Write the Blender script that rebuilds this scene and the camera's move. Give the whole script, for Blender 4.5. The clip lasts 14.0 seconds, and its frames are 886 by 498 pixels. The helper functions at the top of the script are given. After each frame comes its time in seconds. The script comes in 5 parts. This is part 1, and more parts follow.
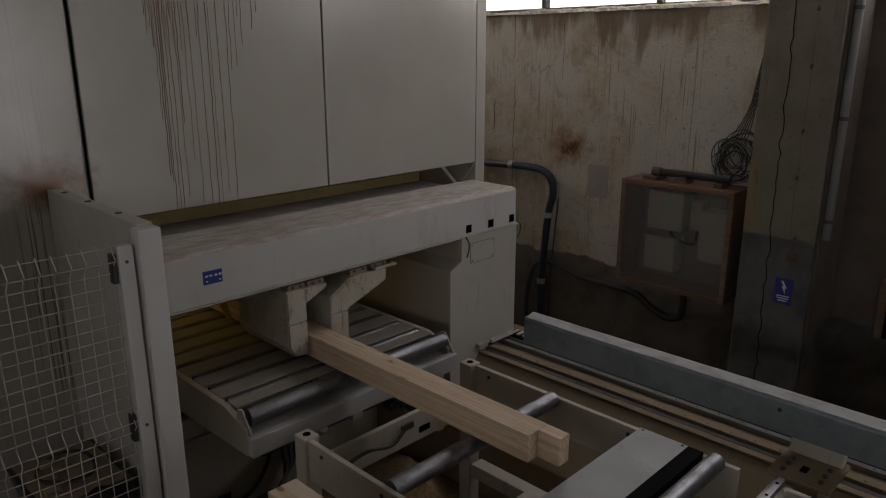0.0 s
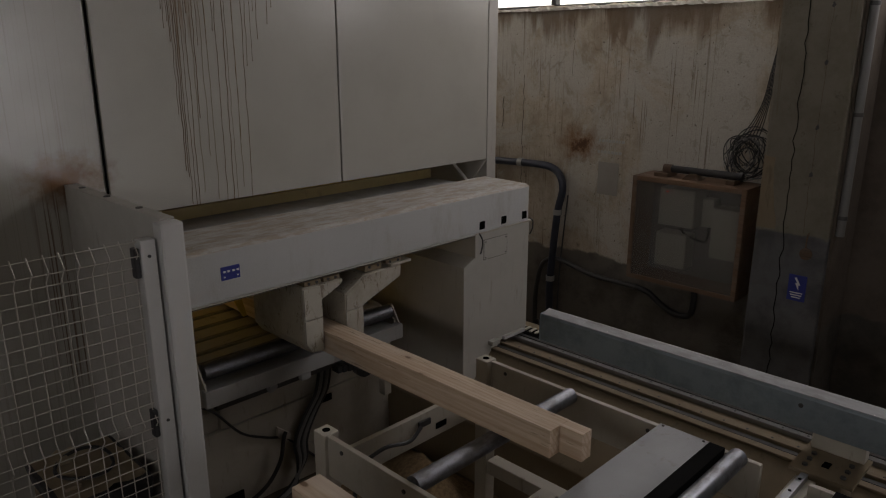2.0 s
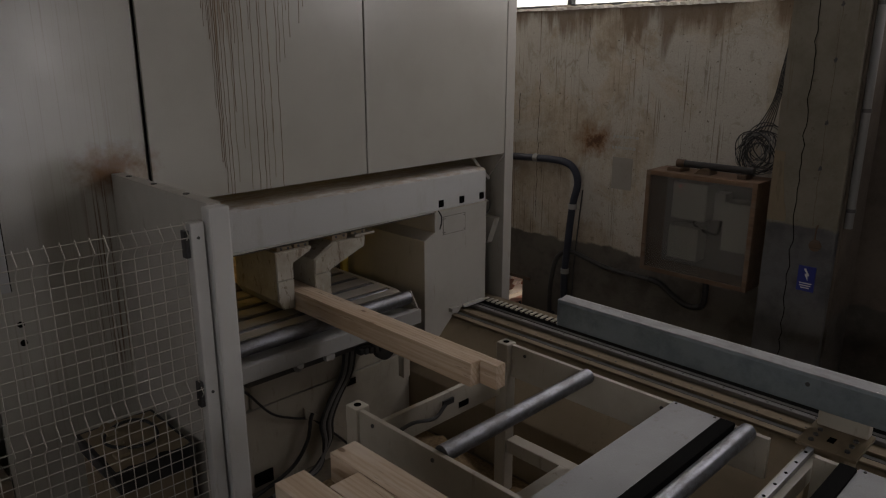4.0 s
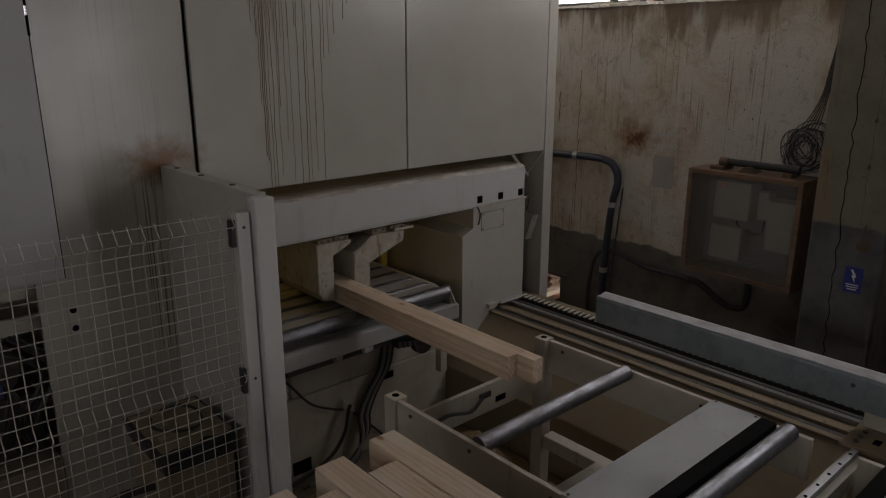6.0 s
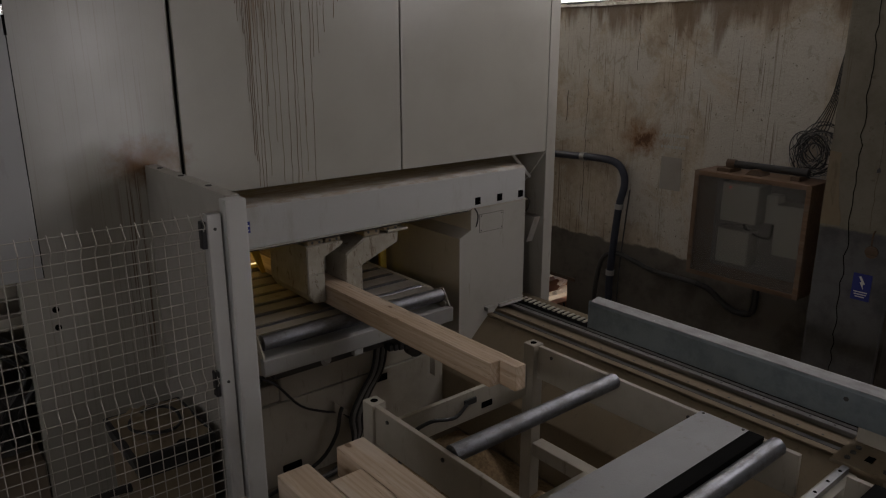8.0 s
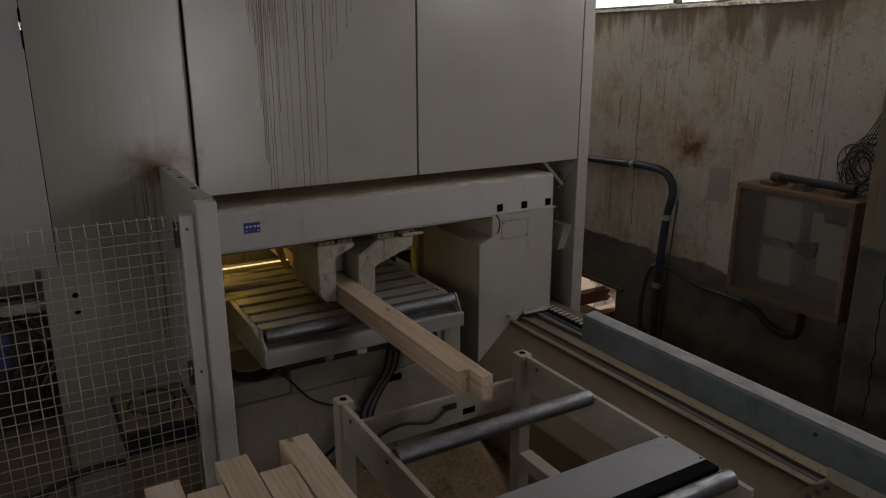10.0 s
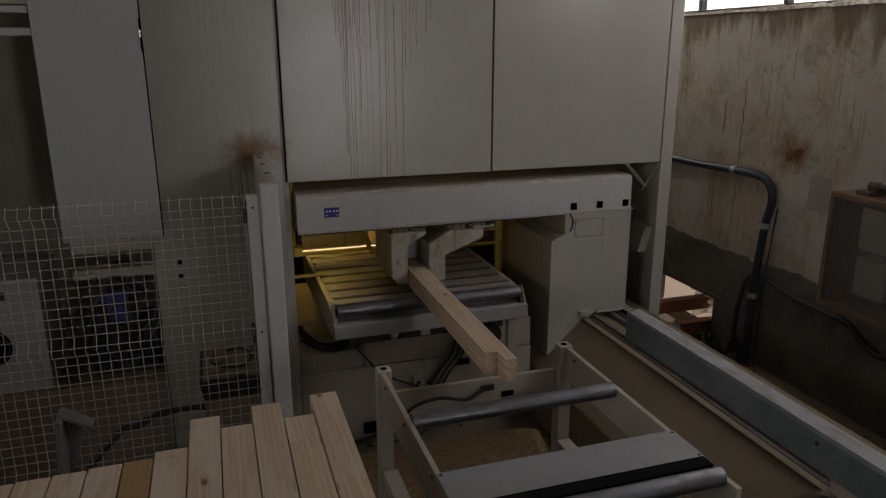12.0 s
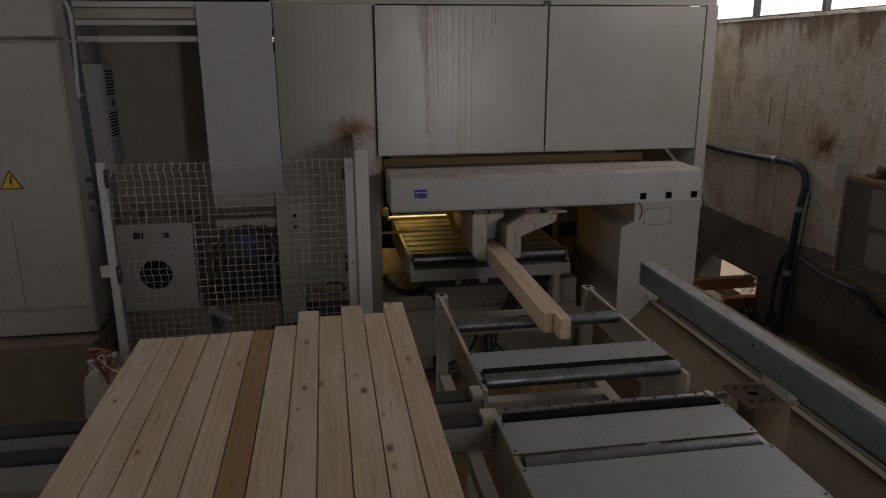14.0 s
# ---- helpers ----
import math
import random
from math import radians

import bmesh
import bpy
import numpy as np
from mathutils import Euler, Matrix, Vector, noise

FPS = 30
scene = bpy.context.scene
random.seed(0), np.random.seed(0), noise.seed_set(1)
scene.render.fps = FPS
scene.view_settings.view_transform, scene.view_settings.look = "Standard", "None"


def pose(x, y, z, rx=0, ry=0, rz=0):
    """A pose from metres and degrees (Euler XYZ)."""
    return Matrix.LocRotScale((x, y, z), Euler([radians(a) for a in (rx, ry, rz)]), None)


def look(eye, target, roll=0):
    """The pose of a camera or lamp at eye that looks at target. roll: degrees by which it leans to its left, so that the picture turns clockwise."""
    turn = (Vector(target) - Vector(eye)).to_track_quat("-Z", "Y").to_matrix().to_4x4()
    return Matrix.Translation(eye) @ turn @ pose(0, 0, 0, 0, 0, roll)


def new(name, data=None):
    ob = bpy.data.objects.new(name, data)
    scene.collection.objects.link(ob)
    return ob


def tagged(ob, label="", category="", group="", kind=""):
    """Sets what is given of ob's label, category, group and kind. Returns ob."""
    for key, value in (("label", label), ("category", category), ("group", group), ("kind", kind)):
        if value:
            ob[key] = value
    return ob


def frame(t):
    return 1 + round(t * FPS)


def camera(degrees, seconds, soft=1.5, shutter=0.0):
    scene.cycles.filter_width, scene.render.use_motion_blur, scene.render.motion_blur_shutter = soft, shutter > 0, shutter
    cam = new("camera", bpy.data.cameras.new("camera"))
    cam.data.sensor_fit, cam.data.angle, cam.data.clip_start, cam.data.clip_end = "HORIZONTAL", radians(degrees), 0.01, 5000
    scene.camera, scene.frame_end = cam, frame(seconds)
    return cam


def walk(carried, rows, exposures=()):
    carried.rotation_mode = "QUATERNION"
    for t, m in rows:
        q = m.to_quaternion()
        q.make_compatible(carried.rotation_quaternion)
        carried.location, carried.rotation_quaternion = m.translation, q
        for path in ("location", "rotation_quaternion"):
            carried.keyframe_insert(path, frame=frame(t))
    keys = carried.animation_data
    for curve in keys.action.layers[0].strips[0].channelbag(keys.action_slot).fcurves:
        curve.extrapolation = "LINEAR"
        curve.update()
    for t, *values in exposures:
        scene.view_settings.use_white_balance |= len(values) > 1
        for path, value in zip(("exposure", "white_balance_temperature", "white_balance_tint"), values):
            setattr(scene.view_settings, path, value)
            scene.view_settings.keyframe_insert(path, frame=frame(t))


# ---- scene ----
cam = camera(63.5, 14.0, 1.15)
# The plan below is drawn in units of 0.81 m, with its zero 0.5 units over the hall's floor; real() turns it into metres.
UNIT, LIFT = 0.81, 0.5
METRES, EYE, TILT, LEAN, TURN = 3.86 * UNIT, (2.9 + LIFT) * UNIT, 0.0, 0.0, -45.4
ROWS = [
    (0.0, 0.0, 0.0, 0.0, -0.01, -15.5, 0.04),
    (0.5, -0.0088, -0.0007, -0.0019, -0.02, -15.52, 0.04),
    (1.0, -0.0179, -0.0011, -0.0042, -0.03, -15.54, 0.02),
    (1.5, -0.0238, 0.0006, -0.0054, -0.05, -15.56, 0.01),
    (2.0, -0.0283, 0.0016, -0.0062, -0.04, -15.56, 0.02),
    (2.5, -0.0327, -0.0101, -0.0063, 0.02, -15.57, 0.05),
    (3.0, -0.0412, -0.031, -0.0062, -0.03, -15.59, -0.01),
    (5.5, -0.051, -0.0758, -0.0167, 3.25, -15.6, 0.02),
    (6.0, -0.0546, -0.0718, -0.0167, 3.84, -15.63, 0.02),
    (6.5, -0.0548, -0.0677, -0.0166, 4.42, -15.64, 0.02),
    (7.0, -0.044, -0.0606, -0.0155, 4.95, -15.65, 0.02),
    (7.5, -0.0241, -0.053, -0.0159, 5.34, -15.67, 0.02),
    (8.0, 0.0096, -0.0436, -0.0164, 5.96, -15.71, 0.04),
    (10.5, 0.2703, -0.0155, 0.0031, 18.7, -15.72, 0.19),
    (11.0, 0.3188, -0.0113, 0.0019, 22.27, -15.68, 0.23),
    (11.5, 0.3655, -0.0184, 0.0043, 25.14, -15.73, 0.19),
    (12.0, 0.4162, -0.0412, 0.0057, 27.7, -15.69, 0.15),
    (12.5, 0.4754, -0.0835, 0.008, 29.62, -15.61, 0.14),
    (13.0, 0.5494, -0.1536, 0.0052, 32.42, -15.48, 0.22),
    (13.5, 0.6199, -0.2262, 0.0006, 35.04, -15.25, 0.28),
    (14.0, 0.6991, -0.3113, -0.0019, 36.2, -15.27, 0.3),
]
walk(cam, [(t, pose(0, 0, EYE, TILT, LEAN, TURN) @ pose(METRES * x, METRES * y, METRES * z, 90 + pitch, roll, yaw)) for t, x, y, z, yaw, pitch, roll in ROWS],
     exposures=[(0.0, -0.55, 6850, 15), (14.0, -0.55, 6850, 15)])



def real(p):
    """A place of the plan in metres."""
    return Vector((p[0], p[1], p[2] + LIFT)) * UNIT


# ---- world and light ----
FLOOR = -0.5          # the hall's floor; the machine's own base level is z = 0
HALL = (-7.0, 6.57, -11.0, 10.0, 6.2)   # x0, x1, y0, y1, ceiling

world = bpy.data.worlds.new("world")
scene.world = world
world.use_nodes = True
wn = world.node_tree
sky = wn.nodes.new("ShaderNodeTexSky")
sky.sky_type, sky.sun_disc = "NISHITA", False
sky.sun_elevation, sky.sun_rotation = radians(38), radians(100)
wn.links.new(sky.outputs[0], wn.nodes["Background"].inputs[0])
wn.nodes["Background"].inputs[1].default_value = 0.12

sun_data = bpy.data.lights.new("sun", "SUN")
sun_data.energy, sun_data.angle, sun_data.color = 3.0, radians(0.5), (1, 0.94, 0.85)
sun = new("sun", sun_data)
sun.matrix_world = look((20, 3.5, 12), (6.6, 5.5, -0.3))


def area(name, eye, target, w, h, power, colour):
    d = bpy.data.lights.new(name, "AREA")
    d.shape, d.size, d.size_y, d.energy, d.color = "RECTANGLE", w * UNIT, h * UNIT, power * UNIT ** 2, colour
    ob = new(name, d)
    ob.matrix_world = look(real(eye), real(target))
    return ob


# daylight in the tall doorway behind, in the east window band and the high north window
area("door_light", (4.7, -10.85, 2.2), (4.2, 4.5, 2.1), 0.8, 4.6, 140, (0.93, 0.95, 1.0))
area("window_light", (6.45, 2.2, 4.0), (2.0, 2.8, 1.4), 5.4, 1.2, 75, (0.97, 0.97, 1.0))
# added fill from the west, where no window is known
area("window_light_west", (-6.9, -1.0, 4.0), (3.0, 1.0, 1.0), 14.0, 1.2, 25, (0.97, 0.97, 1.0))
area("window_light_north", (4.3, 9.85, 4.9), (6.0, 3.0, 1.2), 4.2, 1.2, 98, (1.0, 0.97, 0.92))
# the work lamp inside the machine
area("machine_lamp", (1.95, 6.3, 1.46), (1.95, 5.75, 0.8), 0.7, 0.08, 4.2, (1.0, 0.66, 0.16))
# unseen upper lamp, added to brighten the yellow parts inside
area("machine_lamp_upper", (3.0, 5.9, 2.8), (3.0, 5.5, 1.0), 2.6, 0.1, 1.0, (1.0, 0.66, 0.16))


# ---- materials ----
def mat(name, colour, rough=0.6, metal=0.0, spec=0.5):
    m = bpy.data.materials.new(name)
    m.use_nodes = True
    b = m.node_tree.nodes["Principled BSDF"]
    b.inputs["Base Color"].default_value = (*colour, 1)
    b.inputs["Roughness"].default_value = rough
    b.inputs["Metallic"].default_value = metal
    b.inputs["Specular IOR Level"].default_value = spec
    return m


class N:
    """Short hand for the nodes of one material."""

    def __init__(self, m):
        self.t = m.node_tree
        self.b = self.t.nodes["Principled BSDF"]

    def node(self, kind, **values):
        n = self.t.nodes.new(kind)
        for k, v in values.items():
            n.inputs[k.replace("_", " ")].default_value = v
        return n

    def link(self, a, b):
        self.t.links.new(a, b)

    def pos(self, scale=(1, 1, 1), world_space=True, shift=None):
        src = self.t.nodes.new("ShaderNodeNewGeometry").outputs["Position"] if world_space else self.t.nodes.new("ShaderNodeTexCoord").outputs["Object"]
        if shift is not None:
            add = self.t.nodes.new("ShaderNodeVectorMath")
            self.link(src, add.inputs[0])
            self.link(shift, add.inputs[1])
            src = add.outputs[0]
        mp = self.t.nodes.new("ShaderNodeMapping")
        mp.inputs["Scale"].default_value = [s / UNIT for s in scale]
        if world_space:
            mp.inputs["Location"].default_value = (0, 0, -LIFT * scale[2])
        self.link(src, mp.inputs[0])
        return mp.outputs[0]

    def noise(self, vec, scale=5, detail=4, rough=0.6, distortion=0.0):
        n = self.node("ShaderNodeTexNoise", Scale=scale, Detail=detail, Roughness=rough, Distortion=distortion)
        self.link(vec, n.inputs["Vector"])
        return n.outputs["Fac"]

    def ramp(self, fac, a, b, lo=0.0, hi=1.0, smooth=True):
        n = self.t.nodes.new("ShaderNodeMapRange")
        n.interpolation_type = "SMOOTHSTEP" if smooth else "LINEAR"
        for i, v in zip(("From Min", "From Max", "To Min", "To Max"), (a, b, lo, hi)):
            n.inputs[i].default_value = v
        self.link(fac, n.inputs[0])
        return n.outputs[0]

    def math(self, op, a, b=None):
        n = self.t.nodes.new("ShaderNodeMath")
        n.operation = op
        for i, v in enumerate((a, b)):
            if v is None:
                continue
            if isinstance(v, (int, float)):
                n.inputs[i].default_value = v
            else:
                self.link(v, n.inputs[i])
        return n.outputs[0]

    def mix(self, fac, a, b):
        n = self.t.nodes.new("ShaderNodeMix")
        n.data_type = "RGBA"
        for i, v in ((0, fac), (6, a), (7, b)):
            if isinstance(v, (int, float)):
                n.inputs[i].default_value = v
            elif isinstance(v, tuple):
                n.inputs[i].default_value = (*v, 1)
            else:
                self.link(v, n.inputs[i])
        return n.outputs[2]

    def xyz(self, world_space=True):
        n = self.t.nodes.new("ShaderNodeSeparateXYZ")
        self.link(self.pos(world_space=world_space), n.inputs[0])
        return n.outputs

    def window(self, v, a, b, soft):
        """1 where v lies between a and b."""
        return self.math("MULTIPLY", self.ramp(v, a - soft, a + soft), self.ramp(v, b - soft, b + soft, 1, 0))

    def colour(self, c):
        self.link(c, self.b.inputs["Base Color"])

    def rough(self, r):
        self.link(r, self.b.inputs["Roughness"])

    def bump(self, h, strength=0.3, distance=0.002):
        n = self.t.nodes.new("ShaderNodeBump")
        n.inputs["Strength"].default_value, n.inputs["Distance"].default_value = strength, distance
        self.link(h, n.inputs["Height"])
        self.link(n.outputs[0], self.b.inputs["Normal"])

    def random(self):
        return self.t.nodes.new("ShaderNodeObjectInfo").outputs["Random"]


def worn_paint(name, c, dirt=(0.16, 0.13, 0.09), amount=0.5, rough=0.42, peel=0.25):
    """Old enamel with an orange-peel relief, dust and dark scuffs."""
    m = mat(name, c, rough)
    n = N(m)
    p = n.pos()
    d = n.ramp(n.noise(p, 2.2, 6, 0.65), 0.45, 0.75, 0, amount)
    s = n.ramp(n.noise(n.pos((14, 14, 3)), 1.0, 4, 0.7), 0.58, 0.75, 0, amount * 0.8)
    col = n.mix(d, c, tuple(0.6 * a + 0.4 * b for a, b in zip(c, dirt)))
    n.colour(n.mix(s, col, dirt))
    n.rough(n.ramp(n.noise(p, 6, 4), 0.3, 0.7, rough - 0.06, rough + 0.14))
    n.bump(n.noise(p, 130, 2), peel, 0.0015)
    return m


PAINT = worn_paint("machine_paint", (0.40, 0.385, 0.35), amount=0.45)
CABINET = worn_paint("cabinet_paint", (0.335, 0.322, 0.295), amount=0.4)
PAINT_GREY = worn_paint("grey_paint", (0.36, 0.36, 0.355), amount=0.5)
PAINT_CREAM = worn_paint("cream_paint", (0.41, 0.38, 0.32), amount=0.7)
PAINT_WHITE = worn_paint("white_paint", (0.50, 0.50, 0.49), amount=0.35)
COVER = worn_paint("grimy_cover_paint", (0.30, 0.28, 0.25), (0.12, 0.09, 0.06), 0.6, 0.45)
SLAB = worn_paint("cool_grey_enamel", (0.36, 0.365, 0.37), amount=0.25, rough=0.35, peel=0.1)
TRACK_COVER = worn_paint("scuffed_grey_paint", (0.265, 0.275, 0.29), (0.15, 0.13, 0.10), 0.5, 0.42, 0.6)
DUCT = worn_paint("dark_grey_paint", (0.17, 0.17, 0.17), amount=0.4)
YELLOW = worn_paint("yellow_paint", (0.62, 0.44, 0.06), amount=0.4)
OCHRE = worn_paint("dull_ochre_paint", (0.34, 0.27, 0.12), (0.14, 0.11, 0.07), 0.6)
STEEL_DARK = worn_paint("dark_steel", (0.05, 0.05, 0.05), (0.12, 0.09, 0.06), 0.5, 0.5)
ORANGE = worn_paint("red_oxide_steel", (0.26, 0.10, 0.055), amount=0.5)


def peeling_material():
    """Cream enamel chipped down to brown primer, with runs."""
    m = mat("chipped_cream_paint", (0.42, 0.395, 0.335), 0.55)
    n = N(m)
    col = n.mix(n.ramp(n.noise(n.pos(), 3.5, 6, 0.7), 0.4, 0.68), (0.43, 0.405, 0.345), (0.33, 0.295, 0.235))
    chips = n.noise(n.pos((20, 20, 6)), 1.0, 8, 0.78, 0.6)
    col = n.mix(n.ramp(chips, 0.56, 0.60, 0, 0.75), col, (0.15, 0.11, 0.07))
    col = n.mix(n.ramp(chips, 0.36, 0.40, 0.5, 0), col, (0.52, 0.50, 0.45))
    n.colour(col)
    n.bump(chips, 0.5, 0.004)
    return m


PEELING = peeling_material()


def panel_material():
    """Housing enamel with brown runs down one panel and rust above the guard wall."""
    m = mat("housing_enamel", (0.5, 0.49, 0.45), 0.33, 0.0, 0.6)
    n = N(m)
    x, y, z = n.xyz()
    base = n.mix(n.ramp(n.noise(n.pos(), 1.6, 5), 0.4, 0.7), (0.395, 0.382, 0.345), (0.37, 0.357, 0.32))
    # a brown smear where most runs begin
    smear = n.math("MULTIPLY", n.ramp(n.noise(n.pos((42, 0, 1.2)), 1.0, 4, 0.7), 0.42, 0.66, 0, 0.8), n.window(x, 2.0, 2.2, 0.05))
    smear = n.math("MULTIPLY", smear, n.ramp(n.math("ADD", z, n.ramp(n.noise(n.pos((30, 0, 0)), 1.0, 2), 0.3, 0.7, -0.35, 0.35, False)), 2.75, 3.2))
    faint = n.math("MULTIPLY", n.ramp(n.noise(n.pos((70, 0, 0.7)), 1.0, 3), 0.54, 0.72, 0, 0.3), n.window(x, 0.62, 1.5, 0.05))
    col = n.mix(smear, base, (0.17, 0.085, 0.03))
    col = n.mix(faint, col, (0.16, 0.12, 0.07))
    # rust fan at the guard wall's top
    dx, dz = n.math("SUBTRACT", x, 1.30), n.math("SUBTRACT", z, 2.15)
    r = n.math("SQRT", n.math("ADD", n.math("MULTIPLY", dx, dx), n.math("MULTIPLY", n.math("MULTIPLY", dz, dz), 2.4)))
    wob = n.math("ADD", r, n.ramp(n.noise(n.pos((9, 9, 9)), 1.0, 5, 0.7), 0.2, 0.8, -0.12, 0.12, False))
    col = n.mix(n.ramp(wob, 0.02, 0.34, 1.0, 0), col, (0.16, 0.078, 0.028))
    drip = n.math("MULTIPLY", n.ramp(n.noise(n.pos((60, 0, 0.8)), 1.0, 2), 0.52, 0.62), n.window(x, 1.12, 1.32, 0.04))
    drip = n.math("MULTIPLY", drip, n.window(z, 0.9, 2.1, 0.15))
    col = n.mix(n.math("MULTIPLY", drip, 0.8), col, (0.10, 0.045, 0.02))
    n.colour(col)
    n.rough(n.ramp(n.noise(n.pos(), 5, 4), 0.3, 0.7, 0.20, 0.27))
    n.bump(n.noise(n.pos(), 110, 2), 0.24, 0.002)
    return m


PANEL = panel_material()
RUN = mat("dried_rust_run", (0.13, 0.075, 0.035), 0.45)
RUN_FAINT = mat("faint_rust_run", (0.24, 0.19, 0.13), 0.4)


def concrete(name, light, dark, dado=None, dado_z=0.66, extra=True):
    m = mat(name, light, 0.9)
    n = N(m)
    x, y, z = n.xyz()
    p = n.pos()
    col = n.mix(n.ramp(n.noise(p, 2.4, 10, 0.72), 0.38, 0.66), light, dark)
    col = n.mix(n.ramp(n.noise(n.pos((13, 13, 0.5)), 1.0, 6, 0.7, 0.4), 0.56, 0.68, 0, 0.6 if not extra else 0.35), col, (0.13, 0.09, 0.055))
    col = n.mix(n.ramp(n.noise(p, 9, 8, 0.75), 0.58, 0.68, 0, 0.6), col, (0.10, 0.08, 0.06))
    if extra:
        # pale, cooler patches of bare plaster
        pale = n.ramp(n.noise(n.pos((1.1, 1.1, 0.8)), 1.0, 8, 0.68, 0.8), 0.44, 0.56, 0, 0.8)
        col = n.mix(pale, col, (0.53, 0.515, 0.47))
        grit = n.noise(p, 60, 6, 0.8)
        col = n.mix(n.ramp(grit, 0.42, 0.62, 0, 0.22), col, (0.25, 0.20, 0.15))
        flake = n.noise(n.pos((7, 7, 4)), 1.0, 9, 0.78, 1.0)
        col = n.mix(n.ramp(flake, 0.57, 0.60, 0, 0.45), col, (0.30, 0.25, 0.19))
        col = n.mix(n.ramp(flake, 0.34, 0.40, 0.35, 0), col, (0.60, 0.58, 0.54))
        streak = n.ramp(n.noise(n.pos((46, 46, 0.6)), 1.0, 4, 0.65, 0.3), 0.56, 0.64, 0, 0.75)
        where = n.ramp(n.noise(n.pos((1.9, 1.9, 0.7)), 1.0, 4, 0.6), 0.48, 0.60, 0.0, 1)
        col = n.mix(n.math("MULTIPLY", streak, where), col, (0.12, 0.075, 0.04))
        col = n.mix(n.ramp(n.noise(p, 34, 3, 0.6), 0.66, 0.72, 0, 0.8), col, (0.09, 0.07, 0.05))
        # seepage from under the sill
        depth = n.math("ADD", z, n.ramp(n.noise(n.pos((3, 3, 0.4)), 1.0, 5), 0.25, 0.75, -0.5, 0.5, False))
        col = n.mix(n.ramp(depth, 2.98, 3.26, 0, 0.75), col, (0.15, 0.095, 0.055))
        tide = n.math("ADD", z, n.ramp(n.noise(n.pos((0.9, 0.9, 0.5)), 1.0, 5, 0.55, 0.8), 0.25, 0.75, -0.8, 0.8, False))
        ring = n.math("MULTIPLY", n.window(tide, 2.85, 2.87, 0.03), n.ramp(n.noise(n.pos((2, 2, 2)), 1.0, 4), 0.42, 0.6, 0, 0.6))
        col = n.mix(ring, col, (0.17, 0.105, 0.06))
        # rust spot
        dy, dz = n.math("SUBTRACT", y, 4.52), n.math("SUBTRACT", z, 1.88)
        r = n.math("SQRT", n.math("ADD", n.math("MULTIPLY", n.math("MULTIPLY", dy, dy), 0.6), n.math("MULTIPLY", dz, dz)))
        r = n.math("ADD", r, n.ramp(n.noise(p, 7, 8, 0.8), 0.2, 0.8, -0.16, 0.16, False))
        col = n.mix(n.ramp(r, 0.02, 0.29, 0.95, 0), col, (0.21, 0.10, 0.035))
        col = n.mix(n.ramp(r, 0.02, 0.10, 0.9, 0), col, (0.09, 0.04, 0.018))
    if dado:
        edge = n.math("ADD", z, n.ramp(n.noise(p, 2.5, 4), 0.2, 0.8, -0.05, 0.05, False))
        d2 = n.mix(n.ramp(n.noise(p, 3, 6), 0.4, 0.65), dado, tuple(0.6 * v for v in dado))
        col = n.mix(n.ramp(edge, dado_z - 0.015, dado_z + 0.015, 1, 0), col, d2)
    n.colour(col)
    n.bump(n.noise(p, 22, 8, 0.7), 0.5, 0.012)
    return m


WALL = concrete("old_plaster", (0.52, 0.455, 0.37), (0.36, 0.295, 0.22), (0.15, 0.135, 0.115))
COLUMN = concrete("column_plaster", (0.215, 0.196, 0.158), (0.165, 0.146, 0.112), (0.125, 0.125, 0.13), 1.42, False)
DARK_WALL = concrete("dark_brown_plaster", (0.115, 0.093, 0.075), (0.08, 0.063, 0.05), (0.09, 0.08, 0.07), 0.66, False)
HALL_WALL = concrete("hall_plaster", (0.36, 0.33, 0.28), (0.28, 0.25, 0.2), None, 0, False)
FLOOR_MAT = concrete("floor_concrete", (0.17, 0.14, 0.105), (0.11, 0.088, 0.062), None, 0, False)


